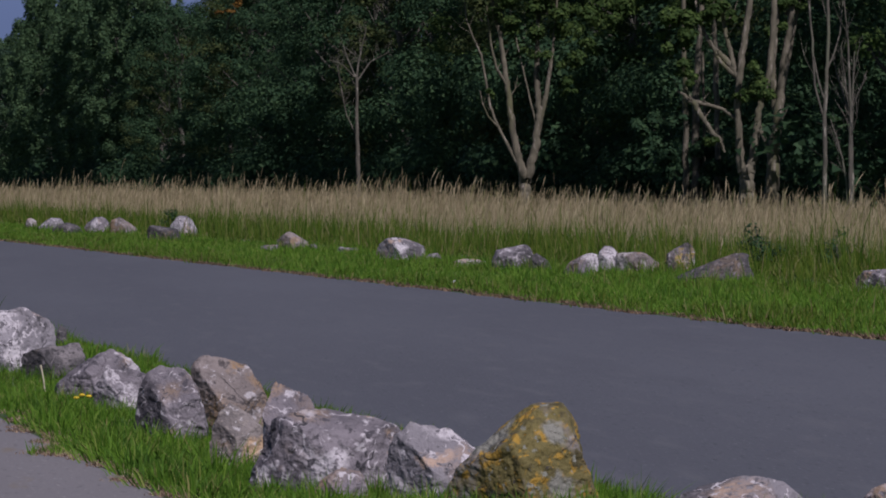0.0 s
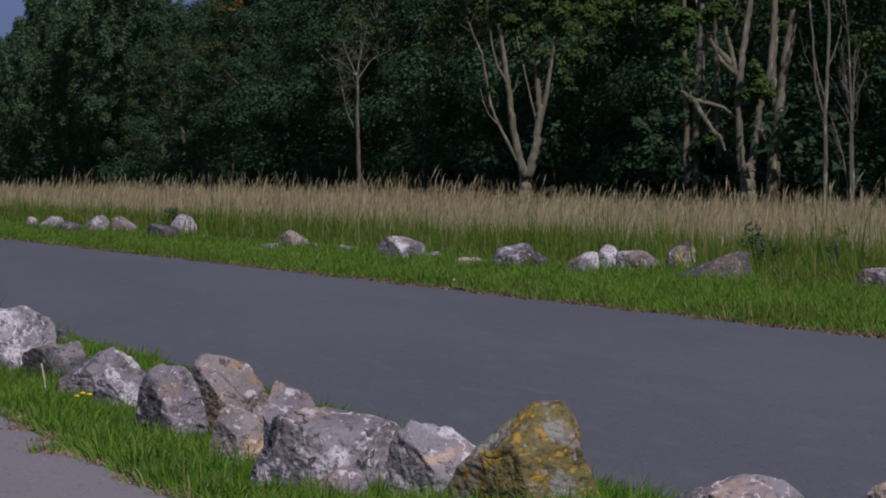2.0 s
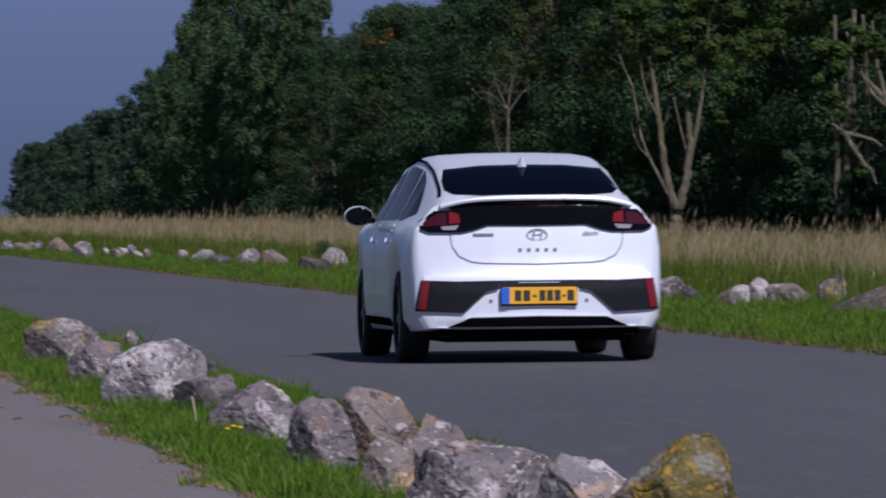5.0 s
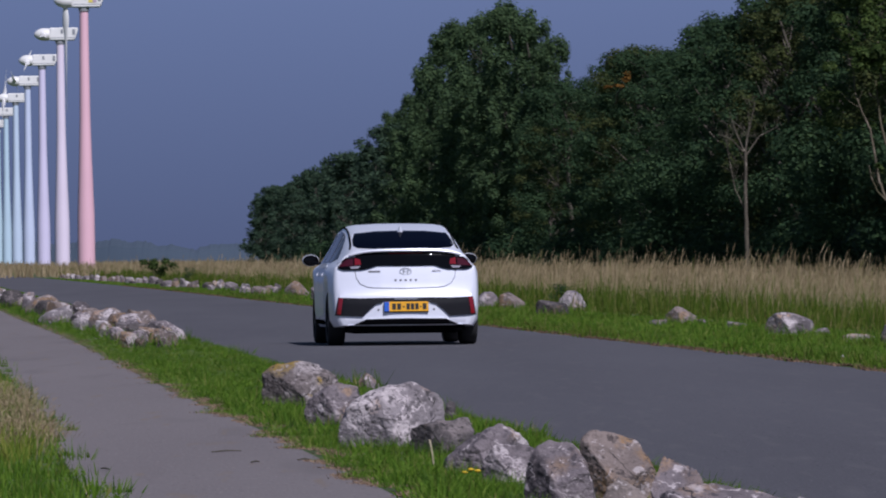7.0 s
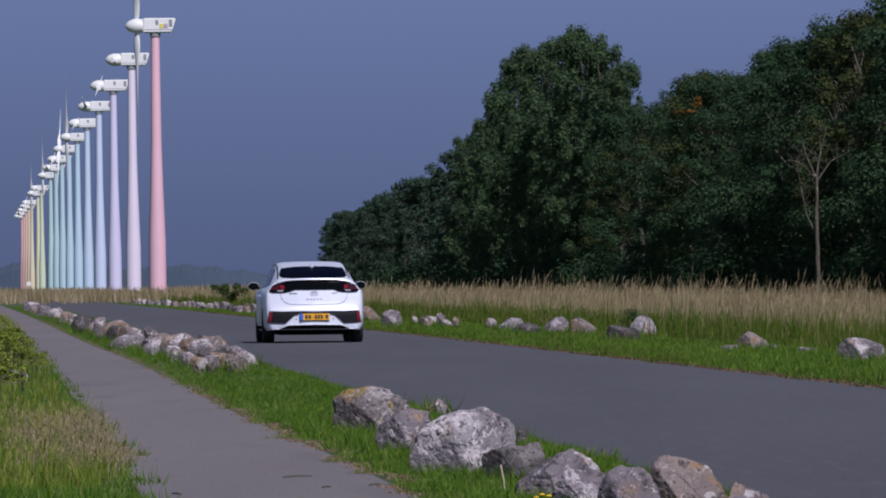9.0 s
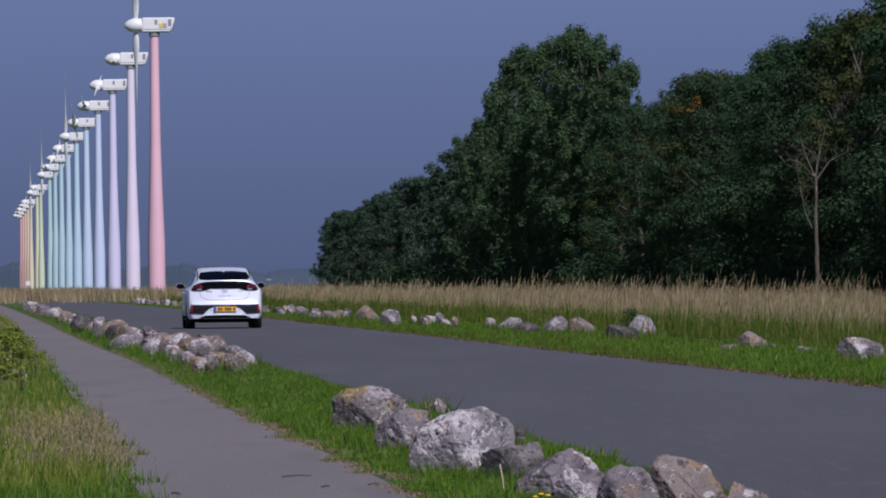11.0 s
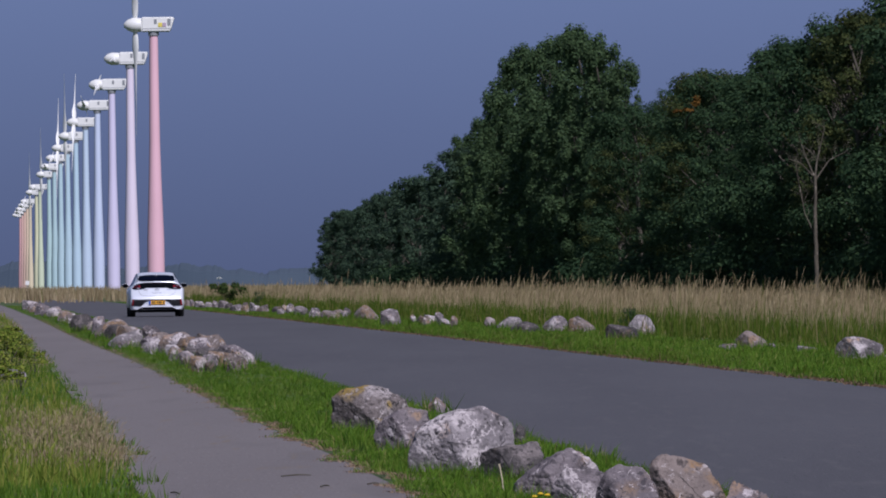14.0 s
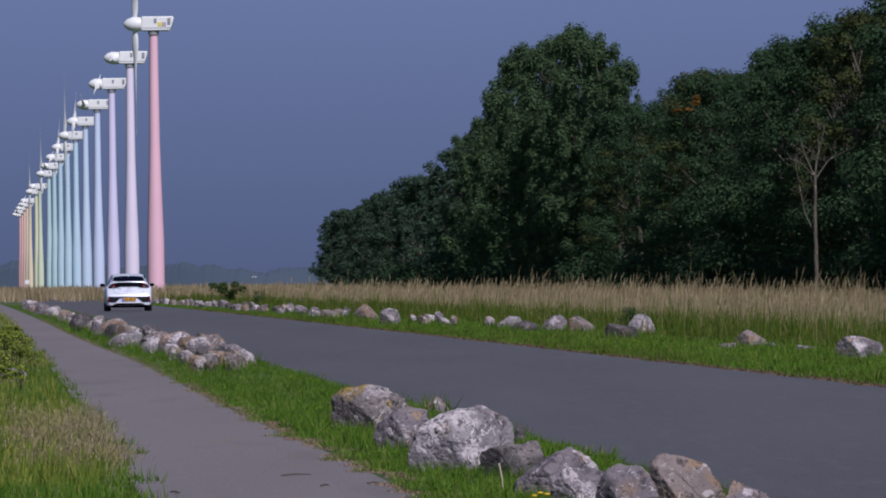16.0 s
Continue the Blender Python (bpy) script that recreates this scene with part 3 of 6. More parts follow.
boulder(2.34, 117.3, 0.35, 0.21, "w", [(-0.50, 0.19), (-0.28, 0.89), (0.08, 1.00), (0.34, 0.72), (0.50, 0.13)])
boulder(2.60, 114.1, 0.45, 0.36, "w", [(-0.50, 0.51), (-0.30, 0.85), (0.29, 1.00), (0.47, 0.68), (0.50, 0.15)])
boulder(3.07, 126.7, 0.38, 0.29, "e")
boulder(2.98, 114.6, 0.41, 0.31, "g")
boulder(3.05, 110.8, 0.53, 0.36, "e", [(-0.50, 0.51), (-0.32, 1.00), (0.03, 0.82), (0.32, 0.61), (0.50, 0.14)])
boulder(2.59, 104.9, 0.30, 0.21, "w", [(-0.50, 0.03), (-0.22, 0.83), (0.28, 1.00), (0.50, 0.09)])
boulder(2.72, 99.0, 0.42, 0.26, "d", [(-0.50, 0.16), (-0.38, 0.90), (0.05, 1.00), (0.47, 0.64), (0.50, 0.06)])
boulder(3.07, 104.4, 0.34, 0.24, "g")
boulder(2.88, 94.2, 0.30, 0.23, "e", [(-0.50, 0.23), (-0.45, 1.00), (-0.01, 0.96), (0.50, 0.66), (0.45, 0.22)])
boulder(2.61, 96.4, 0.25, 0.19, "g")
boulder(2.53, 92.2, 0.15, 0.14, "d", [(-0.42, 0.08), (-0.50, 0.96), (0.29, 1.00), (0.50, 0.07)])
boulder(2.33, 153.7, 0.80, 0.39, "e", [(-0.50, 0.23), (-0.28, 0.75), (0.07, 1.00), (0.30, 0.91), (0.50, 0.34)])
boulder(1.97, 174.8, 0.62, 0.42, "d")
boulder(2.06, 223.5, 0.51, 0.35, "g")
boulder(2.00, 255.4, 0.58, 0.38, "w")
boulder(1.81, 286.4, 0.61, 0.41, "g")
boulder(1.66, 349.3, 0.75, 0.42, "w")
# beyond the road
boulder(11.08, 176.3, 0.26, 0.25, "e")
boulder(11.08, 169.4, 0.67, 0.28, "w", [(-0.50, 0.02), (-0.23, 0.49), (0.01, 1.00), (0.32, 0.99), (0.50, 0.21)])
boulder(10.53, 156.3, 0.63, 0.24, "d", [(-0.50, 0.02), (-0.43, 0.59), (0.00, 1.00), (0.36, 0.71), (0.50, 0.18)])
boulder(11.27, 158.7, 0.58, 0.34, "g", [(-0.50, 0.02), (-0.26, 0.61), (-0.02, 0.94), (0.27, 1.00), (0.46, 0.60), (0.50, 0.03)])
boulder(11.62, 156.1, 0.56, 0.34, "e", [(-0.50, 0.08), (-0.44, 0.77), (-0.17, 1.00), (0.07, 0.80), (0.48, 0.30), (0.50, 0.02)])
boulder(10.85, 136.2, 0.60, 0.28, "d", [(-0.50, 0.79), (-0.43, 1.00), (-0.19, 0.96), (0.37, 0.77), (0.50, 0.14)])
boulder(12.15, 148.0, 0.54, 0.39, "w", [(-0.50, 0.44), (-0.16, 0.95), (0.17, 1.00), (0.42, 0.48), (0.50, 0.13)])
boulder(10.58, 114.0, 0.32, 0.11, "g")
boulder(11.24, 117.3, 0.50, 0.27, "e", [(-0.50, 0.21), (-0.46, 0.64), (-0.20, 0.97), (-0.03, 1.00), (0.50, 0.44), (0.50, 0.07)])
boulder(11.41, 116.0, 0.14, 0.09, "g")
boulder(11.33, 110.2, 0.37, 0.10, "g")
boulder(10.93, 99.7, 0.62, 0.30, "w", [(-0.50, 0.26), (-0.39, 0.79), (-0.22, 0.96), (0.01, 1.00), (0.29, 0.82), (0.50, 0.60), (0.49, 0.24)])
boulder(11.21, 98.6, 0.23, 0.11, "g")
boulder(10.88, 92.0, 0.43, 0.10, "f")
boulder(10.92, 88.2, 0.48, 0.29, "g", [(-0.50, 0.28), (-0.37, 0.80), (-0.10, 0.90), (0.36, 1.00), (0.50, 0.71), (0.50, 0.08)])
boulder(11.13, 87.5, 0.27, 0.20, "d", [(-0.50, 0.17), (-0.38, 0.81), (-0.10, 1.00), (0.36, 0.58), (0.50, 0.12)])
boulder(10.94, 82.6, 0.39, 0.24, "g", [(-0.50, 0.19), (-0.27, 0.61), (0.20, 0.98), (0.46, 1.00), (0.50, 0.17)])
boulder(11.52, 84.8, 0.26, 0.30, "g", [(-0.50, 0.09), (-0.35, 0.68), (-0.07, 1.00), (0.23, 0.94), (0.44, 0.64), (0.50, 0.08)])
boulder(11.80, 84.5, 0.49, 0.23, "e", [(-0.50, 0.17), (-0.45, 0.96), (0.15, 1.00), (0.49, 0.46), (0.50, 0.09)])
boulder(12.34, 85.0, 0.34, 0.32, "y", [(-0.50, 0.14), (-0.44, 0.62), (-0.08, 0.87), (0.24, 1.00), (0.50, 0.80), (0.44, 0.07)])
boulder(11.35, 76.0, 0.82, 0.29, "s", [(-0.50, 0.02), (-0.31, 0.32), (0.20, 0.86), (0.33, 1.00), (0.49, 0.94), (0.50, 0.29)])
boulder(11.68, 68.5, 0.43, 0.21, "g")
# beyond the road, far
boulder(10.43, 182.4, 0.31, 0.20, "w")
boulder(10.43, 178.8, 0.19, 0.27, "e")
boulder(10.41, 195.6, 0.19, 0.24, "g")
boulder(10.40, 192.0, 0.28, 0.20, "d")
boulder(10.80, 195.5, 0.35, 0.23, "w")
boulder(10.79, 191.1, 0.22, 0.31, "g")
boulder(9.36, 186.1, 0.51, 0.42, "g", [(-0.50, 0.06), (-0.41, 0.78), (-0.07, 1.00), (0.32, 0.87), (0.50, 0.14)])
boulder(10.25, 217.2, 0.73, 0.43, "e", [(-0.50, 0.02), (-0.33, 0.54), (-0.05, 1.00), (0.10, 0.93), (0.35, 0.38), (0.50, 0.02)])
boulder(9.34, 229.3, 0.38, 0.33, "w")
boulder(9.52, 223.3, 0.58, 0.27, "e")
boulder(10.40, 238.4, 0.40, 0.24, "e")
boulder(10.42, 232.8, 0.25, 0.32, "d")
boulder(9.78, 259.9, 0.32, 0.38, "g")
boulder(9.83, 252.3, 0.48, 0.32, "g")
boulder(10.03, 278.7, 0.41, 0.23, "d")
boulder(10.07, 272.4, 0.26, 0.31, "f")
boulder(9.66, 293.1, 0.32, 0.35, "w")
boulder(9.73, 285.3, 0.48, 0.29, "e")
boulder(9.09, 295.4, 0.50, 0.28, "g")
boulder(9.16, 287.1, 0.31, 0.38, "e")
boulder(9.59, 328.2, 0.48, 0.37, "g")
boulder(9.66, 353.3, 0.44, 0.24, "w")
boulder(9.70, 344.9, 0.28, 0.33, "g")
boulder(9.24, 365.3, 0.29, 0.35, "g")
boulder(9.27, 355.8, 0.43, 0.29, "f")
boulder(9.21, 385.4, 0.48, 0.24, "e")
boulder(9.28, 375.9, 0.31, 0.33, "e")
boulder(8.80, 398.7, 0.31, 0.33, "w")
boulder(8.86, 388.7, 0.45, 0.27, "e")
boulder(8.76, 422.6, 0.49, 0.23, "g")
boulder(8.85, 412.8, 0.32, 0.31, "d")
boulder(8.31, 438.6, 0.34, 0.31, "w")
boulder(8.41, 428.0, 0.50, 0.26, "g")
boulder(8.08, 454.6, 0.45, 0.25, "e")
boulder(8.14, 443.5, 0.29, 0.33, "f")


# smaller stones fill the rows
stone_rng = random.Random(31)
for c_s, y_s, w_s, h_s, kind_s in ((2.75, 112, 0.52, 0.30, "e"), (2.95, 108, 0.50, 0.36, "e"), (2.78, 106, 0.46, 0.33, "g"), (3.12, 101, 0.50, 0.27, "g"), (2.86, 98.5, 0.46, 0.22, "e"), (2.62, 103, 0.30, 0.22, "d"), (2.52, 109, 0.34, 0.22, "w"), (2.4, 120, 0.40, 0.27, "g"), (2.62, 122, 0.44, 0.32, "e"), (2.45, 140, 0.55, 0.33, "e"), (2.3, 147, 0.5, 0.32, "d"), (2.25, 160, 0.55, 0.36, "g")):
    boulder(c_s, y_s, w_s, h_s, kind_s)
for k in range(6):
    y_s = stone_rng.uniform(93, 134)
    boulder(stone_rng.uniform(2.35, 2.95) + float(bend(y_s)), y_s, stone_rng.uniform(0.18, 0.34), stone_rng.uniform(0.14, 0.24), stone_rng.choice("gewd"))
for k in range(22):
    y_s = 140 + 11.5 * k + stone_rng.uniform(-4, 4)
    boulder(2.45 - 0.0035 * (y_s - 140) + stone_rng.uniform(-0.25, 0.25), y_s, stone_rng.uniform(0.3, 0.5), stone_rng.uniform(0.2, 0.32), stone_rng.choice("gewfg"))
for k in range(12):
    y_s = 182 + 22 * k + stone_rng.uniform(-6, 6)
    boulder(10.3 - 0.007 * (y_s - 182) + stone_rng.uniform(-0.3, 0.3), y_s, stone_rng.uniform(0.25, 0.45), stone_rng.uniform(0.16, 0.28), stone_rng.choice("gewde"))

# longer grass where no mower reaches, round the feet of the boulders
def foot_grass():
    rng = np.random.default_rng(64)
    for near, count, h, wide, label in ((True, 420, 0.085, 0.007, "long grass round the feet of the roadside boulders"), (False, 200, 0.16, 0.013, "long grass round the feet of the far boulders")):
        verts = []
        for x, y, w, deep, close in feet:
            if close != near or y > 260:
                continue
            n = int(count * min(1.6, w / 0.6))
            a_ = rng.random(n) * math.tau
            r = 0.86 + 0.3 * rng.random(n)
            s = 1 if y < 90 else y / 90
            p = np.stack([x + np.cos(a_) * r * w * 0.52, y + np.sin(a_) * r * deep * 0.85, np.zeros(n)], 1)
            off = p[:, 0] - across(0, p[:, 1])
            p = p[(off < path_left(p[:, 1])) | (off > path_right(p[:, 1]) + 0.03)]
            n = len(p)
            g = rng.random(n) * math.tau
            side = np.stack([np.cos(g), 0.5 * np.sin(g), np.zeros(n)], 1) * wide * s * 0.5
            hh = h * (0.4 + 0.9 * rng.random(n) ** 1.5)
            tip = p + np.stack([rng.normal(size=n) * 0.3 * hh, rng.normal(size=n) * 0.3 * hh, hh], 1)
            verts.append(np.stack([p - side, p + side, tip], 1).reshape(-1, 3))
        v = np.concatenate(verts)
        tagged(sheet("long_grass", v, np.arange(len(v)).reshape(-1, 3), GRASS), label, "grass", kind="stuff")


foot_grass()

# ---- woodland ----
def leaf_cloud(rng, blobs, count, size):
    """Leaf quads spread through and mostly near the skin of ellipsoid blobs (x, y, z, rx, ry, rz)."""
    weights = np.array([b[3] * b[5] for b in blobs])
    pick = rng.choice(len(blobs), count, p=weights / weights.sum())
    b = np.array(blobs)[pick]
    d = rng.normal(size=(count, 3))
    d /= np.linalg.norm(d, axis=1)[:, None]
    d[:, 2] = np.where((d[:, 2] < -0.25) & (rng.random(count) < 0.8), -d[:, 2], d[:, 2])  # a clump hangs its leaves on its upper side
    r = 1 - 0.5 * rng.random(count) ** 1.8 + 0.12 * rng.normal(size=count)
    p = b[:, :3] + d * b[:, 3:] * r[:, None]
    p[:, 2] = np.maximum(p[:, 2], 0.15)
    nrm = d + 0.28 * rng.normal(size=(count, 3)) + (0, 0, 0.25)
    nrm /= np.linalg.norm(nrm, axis=1)[:, None]
    u = np.cross(nrm, rng.normal(size=(count, 3)))
    u /= np.linalg.norm(u, axis=1)[:, None]
    v = np.cross(nrm, u)
    s = size * (0.6 + 0.8 * rng.random(count))[:, None]
    corners = [p - u * s * 0.5 - v * s * 0.3, p + u * s * 0.6, p - u * s * 0.3 + v * s * 0.5]
    verts = np.stack(corners, 1).reshape(-1, 3)
    faces = np.arange(count * 3).reshape(-1, 3)
    return verts, faces


def crown_blobs(rng, h, spread, low, pointed=0.5, n=26, tall=0.85):
    """Clumps of a crown, most of them near its skin; tall: a clump's height over its width."""
    blobs = []
    lobes = rng.random(7) * math.tau
    for _ in range(n):
        z = low + (0.94 * h - low) * rng.random() ** 0.8
        f = (z - low) / (h - low)
        a_ = rng.random() * math.tau
        bulge = 1 + 0.16 * math.sin(3 * a_ + lobes[0] + 5 * f) + 0.12 * math.sin(5 * a_ + lobes[1] - 7 * f)
        reach = spread * bulge * (1 - pointed * f ** 1.6) * (0.45 + 0.55 * min(1, 3 * f + 0.4))
        d = reach * math.sqrt(0.35 + 0.65 * rng.random()) * 0.86
        z = min(z, h - 0.12 * spread * tall - 0.25 * h * (d / spread) ** 2 * pointed)
        r = spread * (0.09 + 0.12 * rng.random()) * (1 - 0.3 * pointed * f)
        blobs.append((d * math.cos(a_), d * math.sin(a_), z, r, r, r * tall * (0.8 + 0.5 * rng.random())))
    for _ in range(5):
        x, y_ = rng.normal(size=2) * spread * 0.14
        high = spread * 0.11 * (1 + tall)
        blobs.append((x, y_, h - high * (1.0 + 0.8 * rng.random()), spread * 0.15, spread * 0.15, high))
    return blobs


def limbs(rng, bm, base, h, radius, count, spread, low, up=0.9, twigs=3):
    base = Vector(base)
    lean = Vector((rng.normal() * 0.04, rng.normal() * 0.04, 1))
    pts, rad = [], []
    for i in range(7):
        f = i / 6
        pts.append(base + lean * (h * f) + Vector((rng.normal(), rng.normal(), 0)) * radius * 0.9 * f)
        rad.append(radius * (1.25 if i == 0 else 1 - 0.8 * f))
    tube(bm, pts, rad, 8)
    for _ in range(count):
        f = low + (0.92 - low) * rng.random()
        s = base + lean * (h * f)
        a_ = rng.random() * math.tau
        length = spread * (1.1 - 0.6 * f) * (0.6 + 0.6 * rng.random())
        out = Vector((math.cos(a_), math.sin(a_), up)).normalized()
        mid = s + out * length * 0.5 + Vector((0, 0, 0.08 * length))
        end = s + out * length + Vector((rng.normal() * 0.1, rng.normal() * 0.1, 0.25)) * length
        r = radius * (1 - 0.8 * f) * 0.55
        tube(bm, [s, mid, end], [r, r * 0.65, r * 0.15], 5)
        if r > 0.02:
            for _k in range(twigs):
                tip = mid + Vector((rng.normal(), rng.normal(), 0.9 + 0.5 * rng.random())) * length * 0.35
                tube(bm, [mid, (mid + tip) / 2 + Vector((0, 0, 0.03)), tip], [r * 0.4, r * 0.25, r * 0.06], 4)


def tree(seed, h, spread, low, kind, count, size, pointed=0.5, bark=BARK, label="", trunk=0.16, n=26, tall=0.85):
    rng = np.random.default_rng(seed)
    ob = new("tree")
    tagged(ob, label, "tree", "trees of the wood")
    bm = bmesh.new()
    limbs(rng, bm, (0, 0, -0.1), h * 0.9, trunk, 12 if count > 8000 else 5, spread * 0.8, 0.25, twigs=3 if count > 8000 else 0)
    part("trunk", bm, bark, ob, smooth=True)
    verts, faces = leaf_cloud(rng, crown_blobs(rng, h, spread, low, pointed, n, tall), count, size)
    sheet("crown", verts, faces, LEAVES[kind], ob)
    return ob


DARK_LABEL, POPLAR_LABEL, OLIVE_LABEL = "dense dark green broadleaf tree at wood edge", "tall grey-green poplar with airy leaf clumps", "olive green bushy tree with drying leaves"
models = {
    "dark": [tree(21 + i, 10, 3.4, 0.4, "dark", 22500, 0.112, 0.55, label=DARK_LABEL, n=130) for i in range(3)],
    "willow": [tree(31 + i, 10, 2.9, 0.8, "willow", 21500, 0.108, 0.6, label="green willow with light clumps of leaves", n=120) for i in range(2)],
    "olive": [tree(41 + i, 10, 3.0, 0.4, "olive", 21500, 0.110, 0.5, label=OLIVE_LABEL, n=130) for i in range(2)],
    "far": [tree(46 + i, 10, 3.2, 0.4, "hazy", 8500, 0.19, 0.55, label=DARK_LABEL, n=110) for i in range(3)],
    "far_poplar": [tree(48 + i, 10, 2.2, 0.8, "poplar", 18000, 0.115, 0.7, label=POPLAR_LABEL, n=130, tall=1.35) for i in range(3)],
    "back": [tree(51 + i, 10, 3.2, 1.5, "dark", 3000, 0.30, 0.5, label="dark green tree deep in the wood", n=60) for i in range(2)],
}


def edge_height(y):
    """How tall the wood stands along its edge."""
    return float(np.interp(y, [150, 240, 256, 275, 291, 320, 331, 344, 352, 420, 443, 481, 493, 549, 600, 638, 695], [11.5, 11.2, 9.5, 9.3, 9.0, 9.4, 8.0, 7.4, 9.2, 11.0, 9.6, 8.3, 8.0, 7.3, 7.3, 6.2, 4.6]))


used = set()


def plant(kind, c, y, h, rng, wide=1.0):
    src = models[kind][int(rng.random() * len(models[kind])) % len(models[kind])]
    s = h / 10
    m = Matrix.LocRotScale((c + SLOPE * y, y, 0), Euler((0, 0, rng.random() * math.tau)), (s * wide, s * wide, s))
    if src in used:
        return copy_thing(src, m @ Matrix.Diagonal((*src.scale, 1)).inverted())
    used.add(src)
    src.matrix_basis = m
    return src


wood_rng = random.Random(7)
for row, (c_row, gap, drop) in enumerate([(33.0, 7.2, 0.99), (38.5, 10.0, 0.88), (45, 18.0, 0.85)]):
    y = 5.4 * c_row
    while y < 23.3 * c_row:
        near = y * 28 / c_row
        h = edge_height(near) * drop * wood_rng.uniform(0.88, 1.04) * c_row / 28
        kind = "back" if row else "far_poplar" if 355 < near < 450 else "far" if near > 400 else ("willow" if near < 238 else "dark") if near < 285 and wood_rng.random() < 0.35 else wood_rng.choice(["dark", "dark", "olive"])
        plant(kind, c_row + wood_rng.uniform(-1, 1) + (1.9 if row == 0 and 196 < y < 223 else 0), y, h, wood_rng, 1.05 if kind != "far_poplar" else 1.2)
        y += gap * wood_rng.uniform(0.8, 1.2) * (1.0 if y < 450 else 1.3)
# tall poplars stand out of the edge
for y, h in ((576, 9.4), (562, 10.3), (548, 11.3), (532, 12.4), (517, 13.7), (503, 14.9), (490, 15.6), (478, 15.6), (467, 15.2), (457, 15.3), (447, 15.6), (437, 15.1), (427, 14.2), (419, 12.8)):
    plant("far_poplar", 33.5 + wood_rng.uniform(-0.8, 0.8), y, h, wood_rng, wood_rng.uniform(0.75, 0.95))


# every kind has at least one tree deeper in the wood
for row in models.values():
    for src in row:
        if src not in used:
            used.add(src)
            y = wood_rng.uniform(190, 215)
            src.matrix_basis = Matrix.LocRotScale((37 + SLOPE * y, y, 0), Euler((0, 0, 1.0)), (1.1, 1.1, 1.1))

# undergrowth closes the foot of the wood
bush_rng = np.random.default_rng(77)
bush = new("shrub")
tagged(bush, "dense dark undergrowth shrub at wood edge", "shrub", "shrubs of the wood edge")
v_, f_ = leaf_cloud(bush_rng, [(bush_rng.normal() * 1.0, bush_rng.normal() * 0.5, 0.5 + 1.1 * bush_rng.random(), 0.8, 0.7, 0.75) for _ in range(12)], 2100, 0.135)
sheet("foliage", v_, f_, LEAVES["dark"], bush)
tw = bmesh.new()
for _ in range(7):
    tip = Vector((bush_rng.normal() * 0.9, bush_rng.normal() * 0.5, 1.4))
    tube(tw, [(0, 0, -0.05), tip * 0.5, tip], [0.03, 0.02, 0.008], 5)
part("stem", tw, BARK, bush)
y = 150.0
first_bush = True
while y < 640:
    s = wood_rng.uniform(0.8, 1.35)
    m = Matrix.LocRotScale((32.2 + wood_rng.uniform(-0.6, 0.6) + SLOPE * y, y, 0), Euler((0, 0, wood_rng.random() * 6.28)), (s * 1.3, s * 1.3, s))
    if first_bush:
        bush.matrix_basis = m
        first_bush = False
    else:
        copy_thing(bush, m @ Matrix.Diagonal((*bush.scale, 1)).inverted())
    y += wood_rng.uniform(5.0, 9.0)
# taller ones behind them
tall_rng = random.Random(12)
thicket = new("shrub")
tagged(thicket, "tall dark green shrub under the trees", "shrub", "shrubs of the wood edge")
v_, f_ = leaf_cloud(bush_rng, [(bush_rng.normal() * 1.7, bush_rng.normal() * 0.9, 0.7 + 3.0 * bush_rng.random(), 0.8, 0.7, 0.7) for _ in range(34)], 7000, 0.135)
sheet("foliage", v_, f_, LEAVES["dark"], thicket)
tw = bmesh.new()
for _ in range(9):
    tip = Vector((bush_rng.normal() * 1.3, bush_rng.normal() * 0.7, 3.0))
    tube(tw, [(0, 0, -0.05), tip * 0.5, tip], [0.04, 0.025, 0.01], 5)
part("stem", tw, BARK, thicket)
first_bush = True
y = 189.0
while y < 330:
    s = tall_rng.uniform(0.85, 1.25)
    m = Matrix.LocRotScale((33.2 + tall_rng.uniform(-0.4, 0.4) + SLOPE * y, y, 0), Euler((0, 0, tall_rng.uniform(-0.5, 0.5))), (s, s, s))
    if first_bush:
        thicket.matrix_basis = m
        first_bush = False
    else:
        copy_thing(thicket, m @ Matrix.Diagonal((*thicket.scale, 1)).inverted())
    y += tall_rng.uniform(4.0, 7.0)


